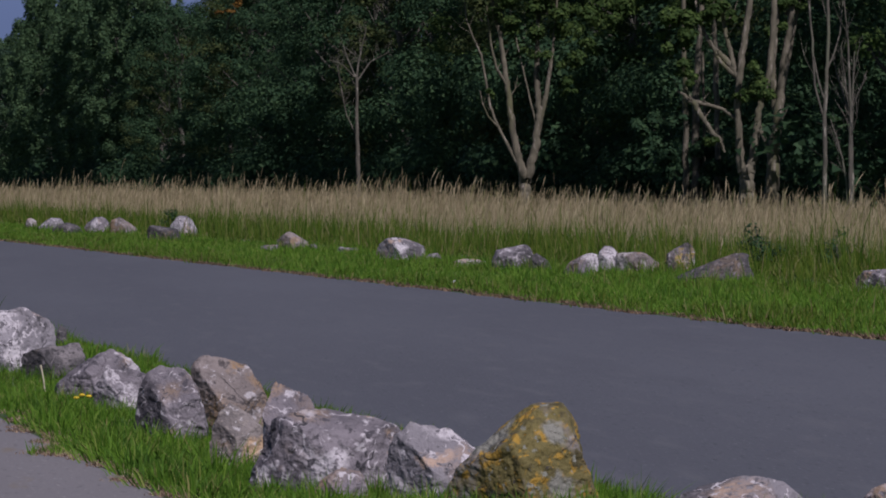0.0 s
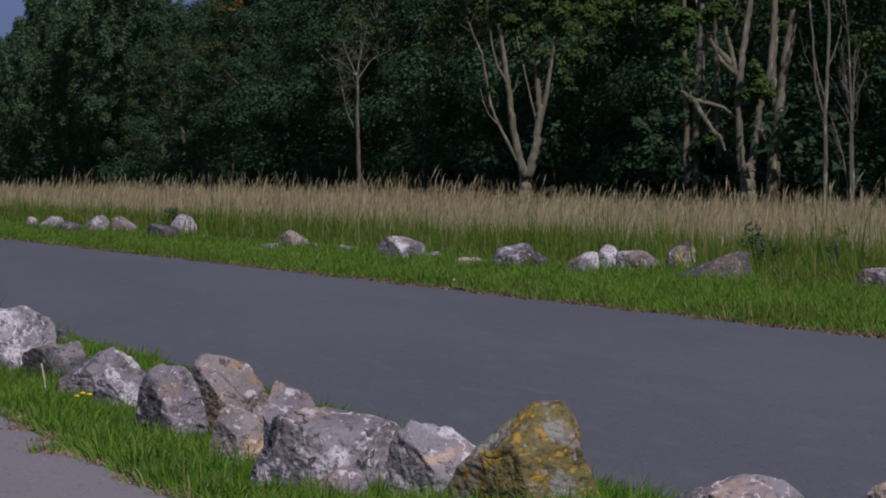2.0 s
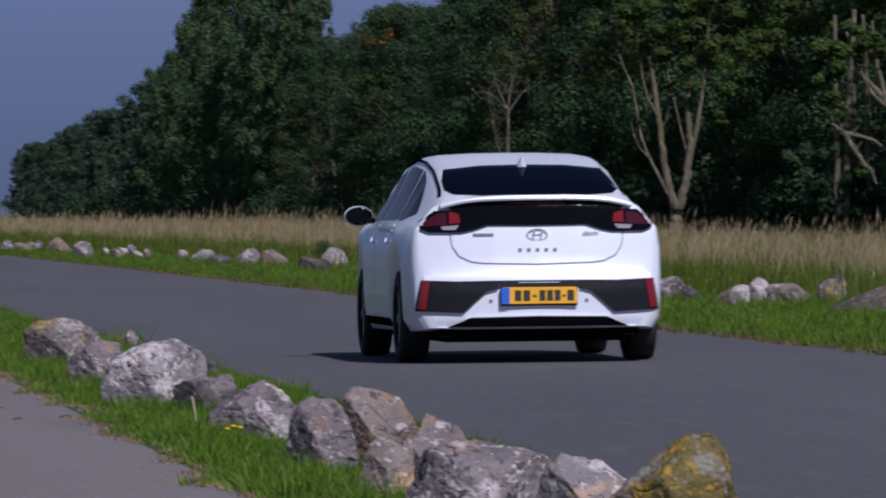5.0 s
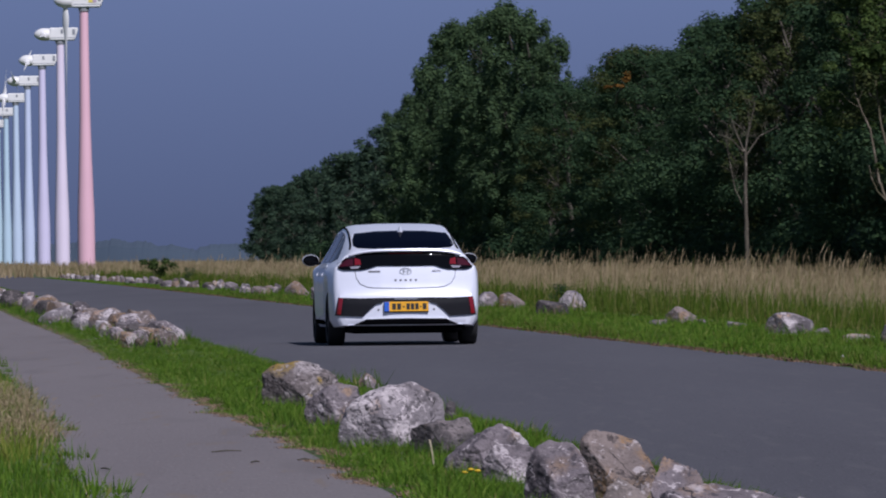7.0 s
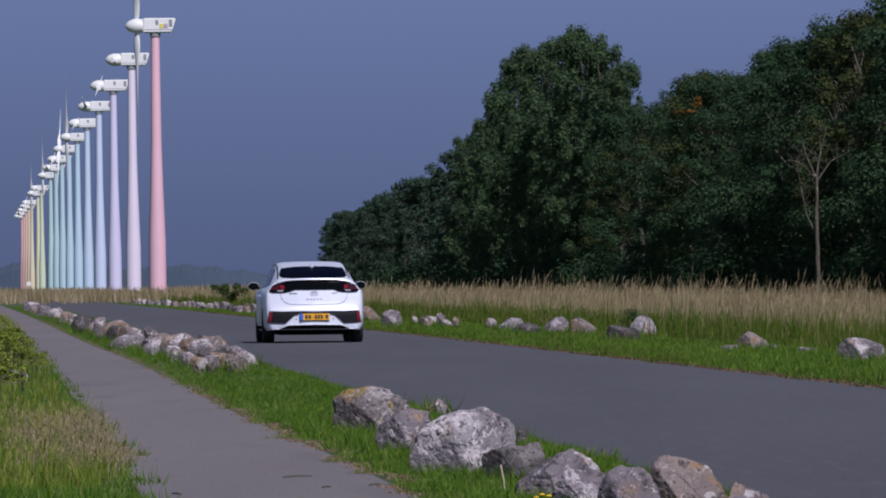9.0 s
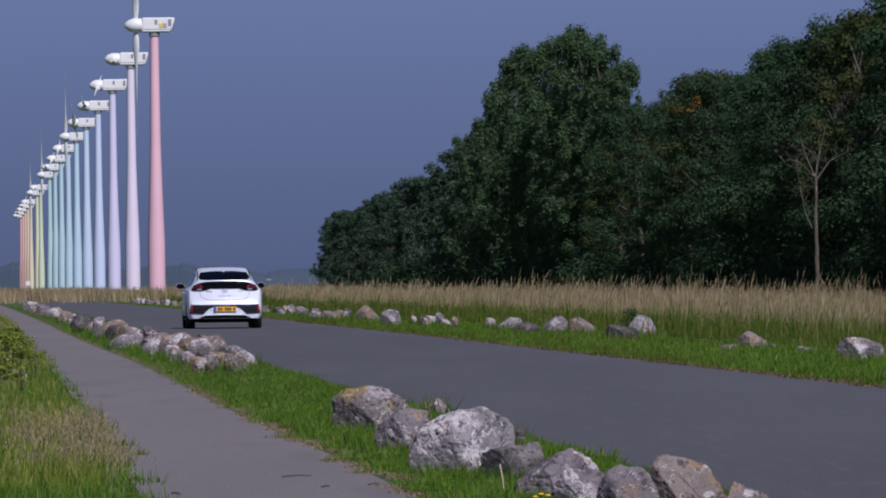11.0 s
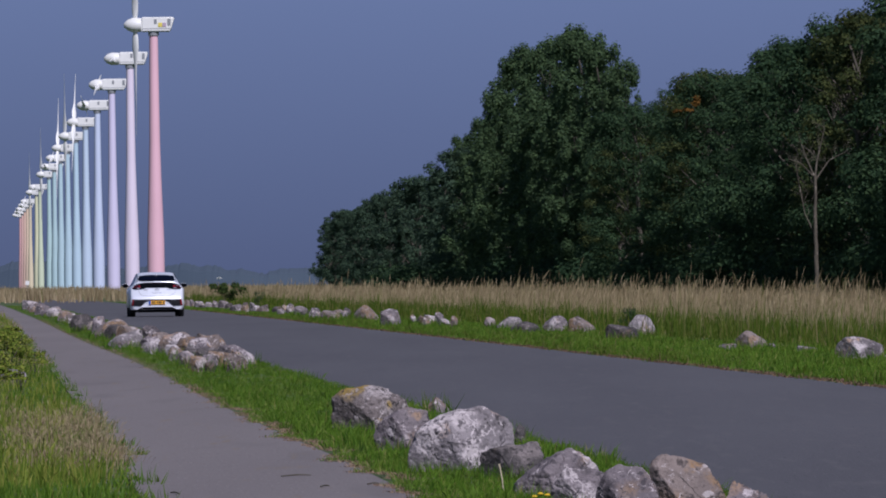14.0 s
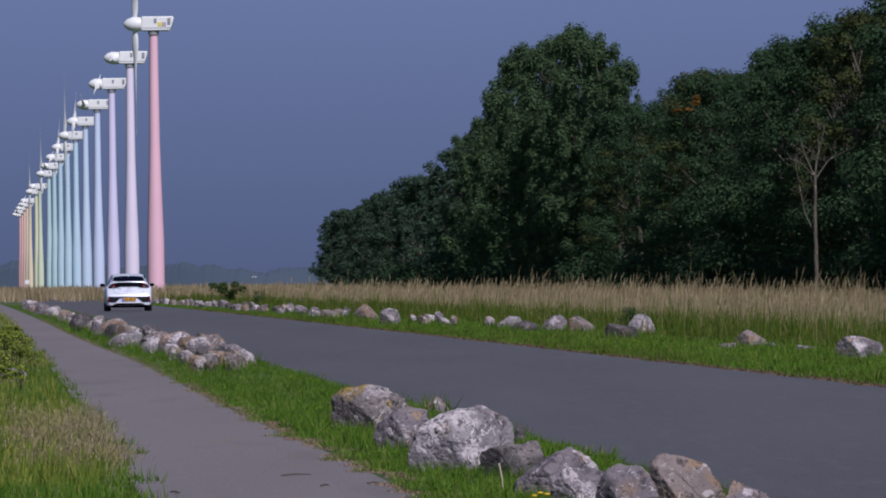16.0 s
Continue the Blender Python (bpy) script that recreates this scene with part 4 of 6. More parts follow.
def stem_tree(c, y, stems, label, twigs=10, leafy=None, seed=1, kind="willow", spread=0.5):
    """A tree whose stems show. stems: lines of (x, z, radius); leafy: clumps of leaves (x, z, radius)."""
    rng = np.random.default_rng(seed)
    ob = new("tree")
    tagged(ob, label, "tree", "trees of the wood")
    bm = bmesh.new()
    for line in stems:
        if -0.05 < line[0][1] < 0.95:  # rooted in the ground
            line = [(line[0][0], -0.1, line[0][2] * 1.15)] + list(line)
        pts, rad = [], []
        drift = rng.normal() * 0.25
        tall = max(0.5, abs(line[-1][1] - line[0][1]))
        for (xa, za, ra), (xb, zb, rb) in zip(line, line[1:]):
            for k in range(5):
                f = k / 5
                r = ra + (rb - ra) * f
                z = za + (zb - za) * f
                pts.append(Vector((xa + (xb - xa) * f + rng.normal() * r * 0.14, drift * abs(z - line[0][1]) / tall + rng.normal() * r * 0.2, z)))
                rad.append(r * (1 + 0.045 * rng.normal()))
        pts.append(Vector((line[-1][0], drift, line[-1][1])))
        rad.append(line[-1][2])
        tube(bm, pts, rad, 10)
        length = sum((p - q).length for p, q in zip(pts, pts[1:]))
        for _ in range(twigs if line[-1][2] < 0.04 else 0):
            k = min(int(len(pts) * (0.35 + 0.6 * rng.random())), len(pts) - 1)
            way = Vector((rng.normal() * spread, rng.normal() * 0.4, 0.8)).normalized()
            ln = min(length * 0.35, 1.1) * (0.5 + 0.6 * rng.random())
            mid = pts[k] + way * ln * 0.5
            end = pts[k] + way * ln + Vector((rng.normal() * 0.1, 0, 0.15 * ln))
            rr = min(0.02, max(0.006, rad[k] * 0.35))
            tube(bm, [pts[k], mid, end], [rr, rr * 0.7, rr * 0.25], 5)
            for _k in range(2):
                tip = mid + Vector((rng.normal() * spread, rng.normal() * 0.3, 0.6)) * ln * 0.5
                tube(bm, [mid, tip], [rr * 0.5, rr * 0.2], 4)
    part("trunk", bm, WARM_BARK if leafy else PALE_BARK, ob, smooth=True)
    if leafy:
        blobs = []
        for x, z, r in leafy:
            for _ in range(5):
                blobs.append((x + rng.normal() * r * 0.55, rng.normal() * 0.35 - 0.05, z + rng.normal() * r * 0.5, r * 0.5, r * 0.5, r * 0.42))
        v, f = leaf_cloud(rng, blobs, int(950 * sum(min(1, 2 * r) for x, z, r in leafy)), 0.105)
        sheet("crown", v, f, LEAVES[kind], ob)
    ob.location = (c + SLOPE * y, y, 0)
    return ob


stem_tree(27.8, 267, [[(0, -0.1, 0.085), (0.02, 1.4, 0.075), (0, 2.6, 0.065), (0.0, 4.5, 0.05)], [(0, 4.4, 0.038), (-0.25, 5.0, 0.025), (-0.5, 5.7, 0.01)], [(0, 4.4, 0.04), (0.1, 5.1, 0.028), (0.35, 6.1, 0.01)], [(0, 4.3, 0.034), (0.5, 5.0, 0.02), (1.1, 5.3, 0.008)], [(-0.02, 2.5, 0.03), (-0.35, 3.2, 0.02), (-0.65, 4.9, 0.008)], [(0, 4.4, 0.03), (-0.5, 4.9, 0.02), (-0.95, 5.05, 0.008)]], "dead grey tree with bare forked branches", 11, None, 5, spread=0.75)
stem_tree(28.05, 222, [
    [(-0.20, 0.25, 0.206), (-0.22, 0.63, 0.167), (-0.19, 0.99, 0.167), (-0.19, 1.20, 0.143)],
    [(-0.27, 1.07, 0.135), (-0.40, 1.63, 0.111), (-0.53, 2.27, 0.100), (-0.61, 2.98, 0.089), (-0.70, 3.70, 0.079), (-0.80, 4.42, 0.067), (-0.89, 5.05, 0.060), (-1.08, 5.85, 0.048), (-1.18, 6.96, 0.032)],
    [(-0.69, 3.62, 0.051), (-0.89, 3.94, 0.043), (-1.00, 4.13, 0.038), (-1.15, 4.74, 0.032), (-1.27, 5.85, 0.022)],
    [(-0.12, 1.07, 0.135), (0.04, 1.71, 0.117), (0.14, 2.26, 0.111), (0.21, 2.74, 0.101), (0.17, 3.29, 0.086), (0.13, 3.93, 0.079), (0.15, 4.49, 0.071), (0.19, 5.36, 0.063), (0.26, 6.79, 0.048)],
    [(0.23, 2.63, 0.079), (0.39, 3.29, 0.071), (0.48, 3.85, 0.060), (0.56, 4.32, 0.051), (0.64, 5.04, 0.038), (0.78, 6.63, 0.024)],
    [(-0.45, 1.47, 0.057), (-0.78, 2.11, 0.044), (-1.02, 2.59, 0.041), (-1.20, 3.15, 0.036), (-1.32, 3.95, 0.032), (-1.41, 4.50, 0.030), (-1.63, 4.98, 0.027), (-1.81, 5.46, 0.022), (-1.87, 6.33, 0.016)],
    [(-0.98, 2.48, 0.030), (-1.24, 2.75, 0.024), (-1.41, 3.12, 0.019), (-1.48, 3.47, 0.013)],
    [(0.13, 2.42, 0.032), (-0.14, 3.62, 0.027), (-0.31, 4.41, 0.022), (-0.45, 5.05, 0.017), (-0.56, 5.37, 0.013)],
], "pale forked tree with leafy top", leafy=[(-0.16, 5.36, 0.539), (0.72, 5.51, 0.634), (1.11, 4.79, 0.539), (0.31, 4.80, 0.381), (-0.55, 5.88, 0.476), (1.60, 5.35, 0.571), (0.94, 4.08, 0.349), (-1.11, 5.69, 0.222), (-1.17, 3.39, 0.143), (2.24, 5.74, 0.571), (0.94, 3.45, 0.190), (-1.15, 6.7, 0.6), (0.25, 6.5, 0.65), (0.85, 6.6, 0.6), (-1.8, 6.2, 0.5), (-0.4, 7.0, 0.6), (1.6, 6.5, 0.6)], twigs=2, seed=6)
stem_tree(27.8, 181, [
    [(-0.01, 0.21, 0.207), (-0.01, 0.69, 0.175), (-0.02, 0.99, 0.175), (-0.02, 1.21, 0.142)],
    [(-0.11, 1.08, 0.103), (-0.16, 1.66, 0.088), (-0.19, 2.31, 0.078), (-0.19, 2.96, 0.078), (-0.13, 3.48, 0.085), (-0.02, 4.26, 0.080), (0.11, 5.04, 0.070), (0.26, 5.81, 0.052)],
    [(-0.14, 3.22, 0.090), (-0.30, 3.51, 0.084), (-0.58, 3.81, 0.062), (-0.77, 4.01, 0.054), (-0.93, 4.29, 0.045), (-1.03, 4.59, 0.036), (-1.13, 5.05, 0.023)],
    [(-0.27, 3.46, 0.062), (-0.36, 3.94, 0.054), (-0.45, 4.26, 0.049), (-0.51, 4.65, 0.041), (-0.55, 5.30, 0.028)],
    [(-0.26, 3.33, 0.054), (-0.47, 3.51, 0.049), (-0.67, 3.75, 0.041), (-0.84, 4.14, 0.023)],
    [(0.07, 1.08, 0.116), (0.20, 1.66, 0.093), (0.25, 2.11, 0.084), (0.29, 2.44, 0.078), (0.40, 2.89, 0.067), (0.55, 3.41, 0.072), (0.62, 3.99, 0.078), (0.68, 4.77, 0.072), (0.73, 5.81, 0.057)],
    [(-0.18, 2.26, 0.044), (-0.36, 2.42, 0.039), (-0.53, 2.55, 0.041), (-0.81, 2.64, 0.047), (-1.05, 2.70, 0.054), (-1.28, 2.75, 0.058), (-1.41, 2.90, 0.039), (-1.57, 2.98, 0.021)],
    [(-1.23, 2.74, 0.065), (-1.08, 2.48, 0.065), (-0.92, 2.23, 0.058), (-0.77, 1.98, 0.056), (-0.63, 1.88, 0.047), (-0.51, 1.56, 0.026)],
], "leaning pale tree with mossy low limbs", leafy=[(0.19, 3.09, 0.336), (-0.03, 2.83, 0.207), (0.26, 3.54, 0.181), (-1.23, 4.40, 0.440), (-1.69, 3.89, 0.362), (-1.81, 4.66, 0.465), (-0.90, 4.79, 0.336), (-1.37, 3.36, 0.207), (-0.25, 4.65, 0.181), (-0.86, 1.80, 0.181), (0.39, 2.76, 0.155)], twigs=3, seed=7)
stem_tree(28.1, 182, [
    [(0.44, 0.20, 0.208), (0.44, 0.62, 0.169), (0.45, 1.14, 0.149), (0.51, 1.79, 0.134), (0.58, 2.38, 0.123), (0.66, 3.09, 0.101), (0.75, 3.75, 0.088), (0.86, 4.40, 0.075), (0.95, 5.05, 0.065), (1.06, 5.83, 0.052)],
    [(0.55, 2.25, 0.078), (0.52, 2.90, 0.078), (0.47, 3.49, 0.078), (0.50, 4.14, 0.084), (0.58, 4.79, 0.078), (0.64, 5.57, 0.065)],
    [(0.70, 2.99, 0.052), (0.84, 3.61, 0.044), (0.94, 4.13, 0.036), (1.05, 4.66, 0.031), (1.16, 5.31, 0.023)],
    [(0.79, 4.72, 0.047), (0.92, 4.89, 0.039), (1.08, 5.18, 0.033)],
    [(0.40, 1.50, 0.052), (0.27, 1.88, 0.049), (0.18, 2.16, 0.047), (0.13, 2.38, 0.039)],
    [(0.62, 2.26, 0.029), (0.74, 2.44, 0.022), (0.84, 2.62, 0.008)],
], "thick pale trunk with forked upright stems", leafy=[(0.72, 4.82, 0.234), (0.39, 4.27, 0.130), (1.18, 4.92, 0.208)], twigs=3, seed=10)
stem_tree(29.2, 196, [
    [(-0.63, 0.75, 0.084), (-0.61, 2.57, 0.073), (-0.64, 3.98, 0.064), (-0.65, 5.80, 0.050)],
    [(-0.37, 0.74, 0.098), (-0.36, 2.57, 0.091), (-0.28, 3.83, 0.084), (-0.21, 4.82, 0.070), (-0.14, 5.94, 0.056)],
    [(0.17, 0.74, 0.077), (0.17, 2.28, 0.070), (0.16, 3.41, 0.070), (0.13, 4.53, 0.062), (0.05, 5.80, 0.048)],
    [(-0.17, 0.74, 0.042), (-0.13, 2.57, 0.035), (-0.15, 4.11, 0.028)],
], "slender straight grey stems behind green bush", leafy=[(-0.25, 1.37, 0.476), (-0.81, 1.59, 0.448), (0.39, 1.16, 0.336), (-1.23, 1.32, 0.420), (-1.51, 2.02, 0.364), (-0.94, 2.37, 0.252), (0.06, 0.88, 0.364)], twigs=0, seed=9, kind="dark")
stem_tree(27.9, 172, [
    [(0.78, 0.74, 0.044), (0.78, 1.61, 0.039), (0.78, 2.47, 0.032), (0.75, 3.21, 0.025), (0.72, 3.95, 0.020), (0.64, 4.82, 0.012)],
    [(0.82, 0.74, 0.037), (0.82, 1.98, 0.028), (0.86, 2.97, 0.020), (0.90, 3.71, 0.012)],
    [(0.72, 0.81, 0.027), (0.62, 1.36, 0.023), (0.49, 1.86, 0.018), (0.37, 2.23, 0.012)],
    [(0.78, 2.35, 0.018), (0.65, 2.84, 0.016), (0.53, 3.28, 0.012)],
    [(0.79, 2.16, 0.018), (0.71, 2.97, 0.015), (0.61, 3.83, 0.010)],
    [(0.80, 2.35, 0.018), (0.95, 2.78, 0.015), (1.14, 3.15, 0.010)],
    [(0.79, 2.72, 0.015), (0.56, 3.09, 0.012), (0.45, 3.59, 0.009)],
    [(0.84, 2.84, 0.015), (0.90, 3.34, 0.012), (1.00, 3.83, 0.007)],
    [(0.62, 1.36, 0.017), (0.44, 1.74, 0.014), (0.31, 2.05, 0.009)],
], "thin dead tree with upright twigs", twigs=5, seed=8, spread=0.3)
stem_tree(28.3, 178, [
    [(0.79, 0.55, 0.056), (0.82, 1.51, 0.051), (0.81, 2.40, 0.048), (0.87, 3.17, 0.043), (0.92, 4.19, 0.039), (0.92, 5.34, 0.032)],
    [(0.84, 2.66, 0.032), (0.77, 2.85, 0.028), (0.67, 3.17, 0.023), (0.58, 3.68, 0.018)],
    [(0.91, 3.45, 0.025), (1.04, 3.74, 0.020), (1.19, 4.18, 0.018), (1.28, 4.95, 0.013)],
    [(0.82, 2.21, 0.028), (0.59, 3.04, 0.025), (0.55, 4.06, 0.028), (0.47, 4.96, 0.023)],
], "slender pale leafless tree", twigs=2, seed=12, spread=0.3)


def small_shrub(c, y, w, h, seed, label, mat, count=1400):
    rng = np.random.default_rng(seed)
    ob = new("shrub")
    tagged(ob, label, "shrub")
    blobs = [(rng.normal() * w * 0.22, rng.normal() * w * 0.2, h * (0.25 + 0.6 * rng.random()), w * 0.2, w * 0.2, h * 0.22) for _ in range(10)]
    v, f = leaf_cloud(rng, blobs, count, w * 0.075)
    sheet("foliage", v, f, mat, ob)
    bm = bmesh.new()
    for _ in range(6):
        tip = Vector((rng.normal() * w * 0.25, rng.normal() * w * 0.2, h * (0.7 + 0.3 * rng.random())))
        tube(bm, [(0, 0, -0.03), tip * 0.5, tip], [w * 0.012, w * 0.01, w * 0.004], 5)
    part("stem", bm, BARK, ob)
    ob.location = (c + SLOPE * y, y, 0)


boulder(0.20, 85.0, 0.34, 0.17, "g")
for c_w, y_w, w_w, h_w in ((0.26, 77, 0.36, 0.30), (0.05, 83, 0.5, 0.42), (-0.1, 92, 0.5, 0.5), (0.5, 93, 0.34, 0.28), (0.3, 99, 0.4, 0.4), (0.15, 110, 0.5, 0.44), (0.4, 125, 0.5, 0.32), (0.4, 152, 0.6, 0.3)):
    small_shrub(c_w, y_w, w_w, h_w, int(y_w), "yellow-green leafy weed beside the path", WEED, 520)
small_shrub(11.75, 400, 1.25, 1.2, 3, "green round shrub in the meadow", LEAVES["willow"], 1800)
small_shrub(11.4, 340, 0.5, 0.7, 4, "small dark weed in the meadow", LEAVES["dark"], 500)
small_shrub(12.9, 83, 0.45, 0.55, 5, "dark leafy dock plant behind boulders", LEAVES["dark"], 500)
small_shrub(13.2, 80, 0.35, 0.5, 6, "dark leafy dock plant behind boulders", LEAVES["dark"], 400)
small_shrub(12.9, 160, 0.45, 0.5, 7, "dark leafy dock plant behind boulders", LEAVES["dark"], 500)

# small things in the grass
flower = new("dandelion")
tagged(flower, "yellow dandelion flower in verge grass", "flower")
bm = bmesh.new()
tube(bm, [(0, 0, 0), (0.004, 0, 0.05), (0.002, 0, 0.075)], [0.002, 0.002, 0.002], 5)
part("stalk", bm, GRASS, flower)
bm = bmesh.new()
for k_f, dx_f in ((0, 0), (1, 0.03), (2, -0.026)):
    bmesh.ops.create_uvsphere(bm, u_segments=10, v_segments=6, radius=1, matrix=Matrix.Translation((dx_f, 0, 0.078 - 0.006 * k_f)) @ Matrix.Diagonal((0.014, 0.014, 0.007, 1)))
part("flower_head", bm, plain("dandelion_yellow", (0.65, 0.42, 0.01), 0.7), flower)
flower.location = (0.424, 35.3, 0.02)
bm = bmesh.new()
bmesh.ops.create_icosphere(bm, subdivisions=2, radius=1, matrix=Matrix.Diagonal((0.035, 0.03, 0.025, 1)))
for v in bm.verts:
    v.co *= 1 + 0.5 * noise.noise(v.co * 60)
paper = tagged(part("paper_scrap", bm, plain("white_paper", (0.75, 0.75, 0.75), 0.8)), "crumpled white paper scrap at road edge", "litter")
paper.location = (4.55, 77.0, 0.02)

# twigs on the path and a dry stalk in the grass
for (xa, ya), (xb, yb) in (((-1.380, 39.76), (-1.327, 39.53)), ((-0.887, 42.88), (-0.731, 43.06)), ((-0.641, 40.65), (-0.599, 40.75)), ((-0.404, 41.01), (-0.340, 41.09))):
    bm = bmesh.new()
    tube(bm, [(0, 0, 0.004), ((xb - xa) * 0.5, (yb - ya) * 0.5 + 0.02, 0.008), (xb - xa, yb - ya, 0.004)], [0.004, 0.005, 0.003], 5)
    twig = tagged(part("twig", bm, BARK), "dark fallen twig lying on the path", "twig")
    twig.location = (xa, ya, 0)
bm = bmesh.new()
tube(bm, [(0.02, 0, -0.02), (0.012, 0, 0.06), (0.002, 0, 0.12), (-0.004, 0, 0.145)], [0.004, 0.004, 0.004, 0.006], 6)
stalk = tagged(part("dry_stalk", bm, plain("dry_stalk", (0.52, 0.44, 0.30), 0.8)), "pale dry plant stalk in the verge", "plant")
stalk.location = (0.27, 39.1, 0)

# orange leaves on one tree
orange = new("branch")
tagged(orange, "branch with orange autumn leaves", "branch")
v_, f_ = leaf_cloud(np.random.default_rng(9), [(0.35, 0, 0.45, 0.16, 0.15, 0.3), (-0.4, 0, -0.1, 0.2, 0.15, 0.16), (0.0, 0, 0.15, 0.25, 0.15, 0.1)], 150, 0.14)
v_[:, 2] -= 0.1
sheet("foliage", v_, f_, LEAVES["orange"], orange)
ob_bm = bmesh.new()
tube(ob_bm, [(0, 2.5, -0.6), (0, 0.6, -0.2), (0.3, -0.1, 0.1)], [0.06, 0.04, 0.01], 6)
part("stem", ob_bm, BARK, orange)
orange.location = (9.9, 318, 7.75)

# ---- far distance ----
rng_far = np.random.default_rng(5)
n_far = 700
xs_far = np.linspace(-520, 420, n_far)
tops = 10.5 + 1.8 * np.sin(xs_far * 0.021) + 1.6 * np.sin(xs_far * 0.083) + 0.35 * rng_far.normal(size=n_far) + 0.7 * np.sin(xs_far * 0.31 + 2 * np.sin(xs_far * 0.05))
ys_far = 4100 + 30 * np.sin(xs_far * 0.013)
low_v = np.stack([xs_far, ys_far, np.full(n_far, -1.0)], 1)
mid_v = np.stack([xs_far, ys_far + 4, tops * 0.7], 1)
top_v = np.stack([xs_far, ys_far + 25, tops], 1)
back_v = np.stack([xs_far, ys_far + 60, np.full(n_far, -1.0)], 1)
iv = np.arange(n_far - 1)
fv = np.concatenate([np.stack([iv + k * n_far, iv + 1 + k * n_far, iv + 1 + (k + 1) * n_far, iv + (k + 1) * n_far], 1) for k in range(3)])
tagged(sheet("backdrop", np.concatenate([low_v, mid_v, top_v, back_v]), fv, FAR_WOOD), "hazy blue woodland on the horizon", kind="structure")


# ---- wind turbines ----
def turbine_colour(i):
    stops = [(0, (0.74, 0.45, 0.52)), (1, (0.72, 0.63, 0.74)), (2, (0.62, 0.57, 0.74)), (3, (0.54, 0.60, 0.76)), (5, (0.46, 0.60, 0.70)), (8, (0.42, 0.57, 0.60)), (9.5, (0.44, 0.60, 0.58)), (11, (0.58, 0.64, 0.46)), (12, (0.64, 0.64, 0.42)), (14, (0.68, 0.58, 0.40)), (16, (0.70, 0.48, 0.38)), (18, (0.66, 0.38, 0.38))]
    return tuple(float(np.interp(i, [s[0] for s in stops], [s[1][k] for s in stops])) for k in range(3))


def turbine(i, rotor):
    x, y = -32.1 - 7.85 * i, 885 + 131.4 * i
    ob = new("wind_turbine")
    tagged(ob, "slim two-bladed wind turbine with pastel tower" if i else "slim two-bladed wind turbine with pink tower", "wind turbine", "row of wind turbines")
    paint = material("tower_paint", [(0.3, tuple(0.93 * k for k in turbine_colour(i))), (0.7, turbine_colour(i))], 0.15, 0.6)
    bm = bmesh.new()
    tube(bm, [(0, 0, -0.2), (0, 0, 6), (0, 0, 12.5), (0, 0, 17), (0, 0, 29.0)], [0.98, 0.95, 0.72, 0.60, 0.48], 24)
    part("tower", bm, paint, ob, smooth=True)
    bm = bmesh.new()
    tube(bm, [(0, 0, 28.9), (0, 0, 29.3)], [0.6, 0.6], 20)
    part("yaw_ring", bm, GREY_STEEL, ob)
    bm = box_bm(-1.35, 2.35, -0.75, 0.75, 29.3, 30.95, 0.12)
    for v in bm.verts:
        if v.co.x > 1.5 and v.co.z < 30:
            v.co.x -= 0.45
    nacelle = part("nacelle", bm, WHITE_STEEL, ob)
    part("vent", box_bm(0.1, 0.4, -0.79, -0.74, 30.2, 30.7), GREY_STEEL, nacelle)
    part("vent", box_bm(1.6, 1.95, -0.79, -0.74, 30.0, 30.75), GREY_STEEL, nacelle)
    part("vent", box_bm(-1.25, 2.0, -0.77, -0.74, 29.62, 29.68), GREY_STEEL, nacelle)
    if not i:
        part("sign", box_bm(0.55, 1.0, -0.80, -0.74, 29.85, 30.3), plain("yellow_sign", (0.75, 0.62, 0.12)), nacelle, "small yellow sign")
        part("sign", box_bm(1.02, 1.45, -0.80, -0.74, 29.85, 30.3), plain("mauve_sign", (0.45, 0.35, 0.45)), nacelle, "small mauve sign")
    hub = new("rotor")
    hub.parent = ob
    bm = bmesh.new()
    tube(bm, [(-0.15, 0, 0), (-0.5, 0, 0), (-1.1, 0, 0), (-1.7, 0, 0), (-2.05, 0, 0), (-2.15, 0, 0)], [0.75, 0.8, 0.82, 0.6, 0.28, 0.05], 20)
    part("spinner", bm, WHITE_STEEL, hub, smooth=True)
    for sgn in (1, -1):
        bm = bmesh.new()
        rings = []
        for k in range(13):
            f = k / 12
            ln = 0.55 + 11.8 * f
            chord = 0.42 + 0.62 * math.exp(-((f - 0.16) / 0.13) ** 2) - 0.22 * f if f > 0 else 0.42
            thick = max(0.05, 0.36 - 0.36 * f ** 0.6)
            tw = radians(68 - 58 * f ** 0.6)
            ring = []
            for q in range(10):
                a_ = q * math.tau / 10
                px, py = thick * 0.5 * math.sin(a_), chord * 0.5 * math.cos(a_)
                ring.append(bm.verts.new((-0.85 + px * math.cos(tw) - py * math.sin(tw), px * math.sin(tw) + py * math.cos(tw), sgn * ln)))
            rings.append(ring)
        for r0, r1 in zip(rings, rings[1:]):
            for q in range(10):
                bm.faces.new((r0[q], r0[(q + 1) % 10], r1[(q + 1) % 10], r1[q]))
        bm.faces.new(rings[-1])
        bmesh.ops.recalc_face_normals(bm, faces=bm.faces[:])
        part("blade", bm, WHITE_STEEL, hub, smooth=True)
    hub.matrix_basis = pose(-1.2, 0, 30.1, rotor, 0, 0)
    ob.location = (x, y, 0)
    return hub


TURN = [2, 93, 98, 84, 60, 4, 130, 98, 86, 3, 78, 95, 4, 84, 100, 88, 95, 82, 92]
# the row has two gaps
rotors = {i_t: turbine(i_t, turn_t) for i_t, turn_t in enumerate(TURN) if i_t not in (10, 13)}

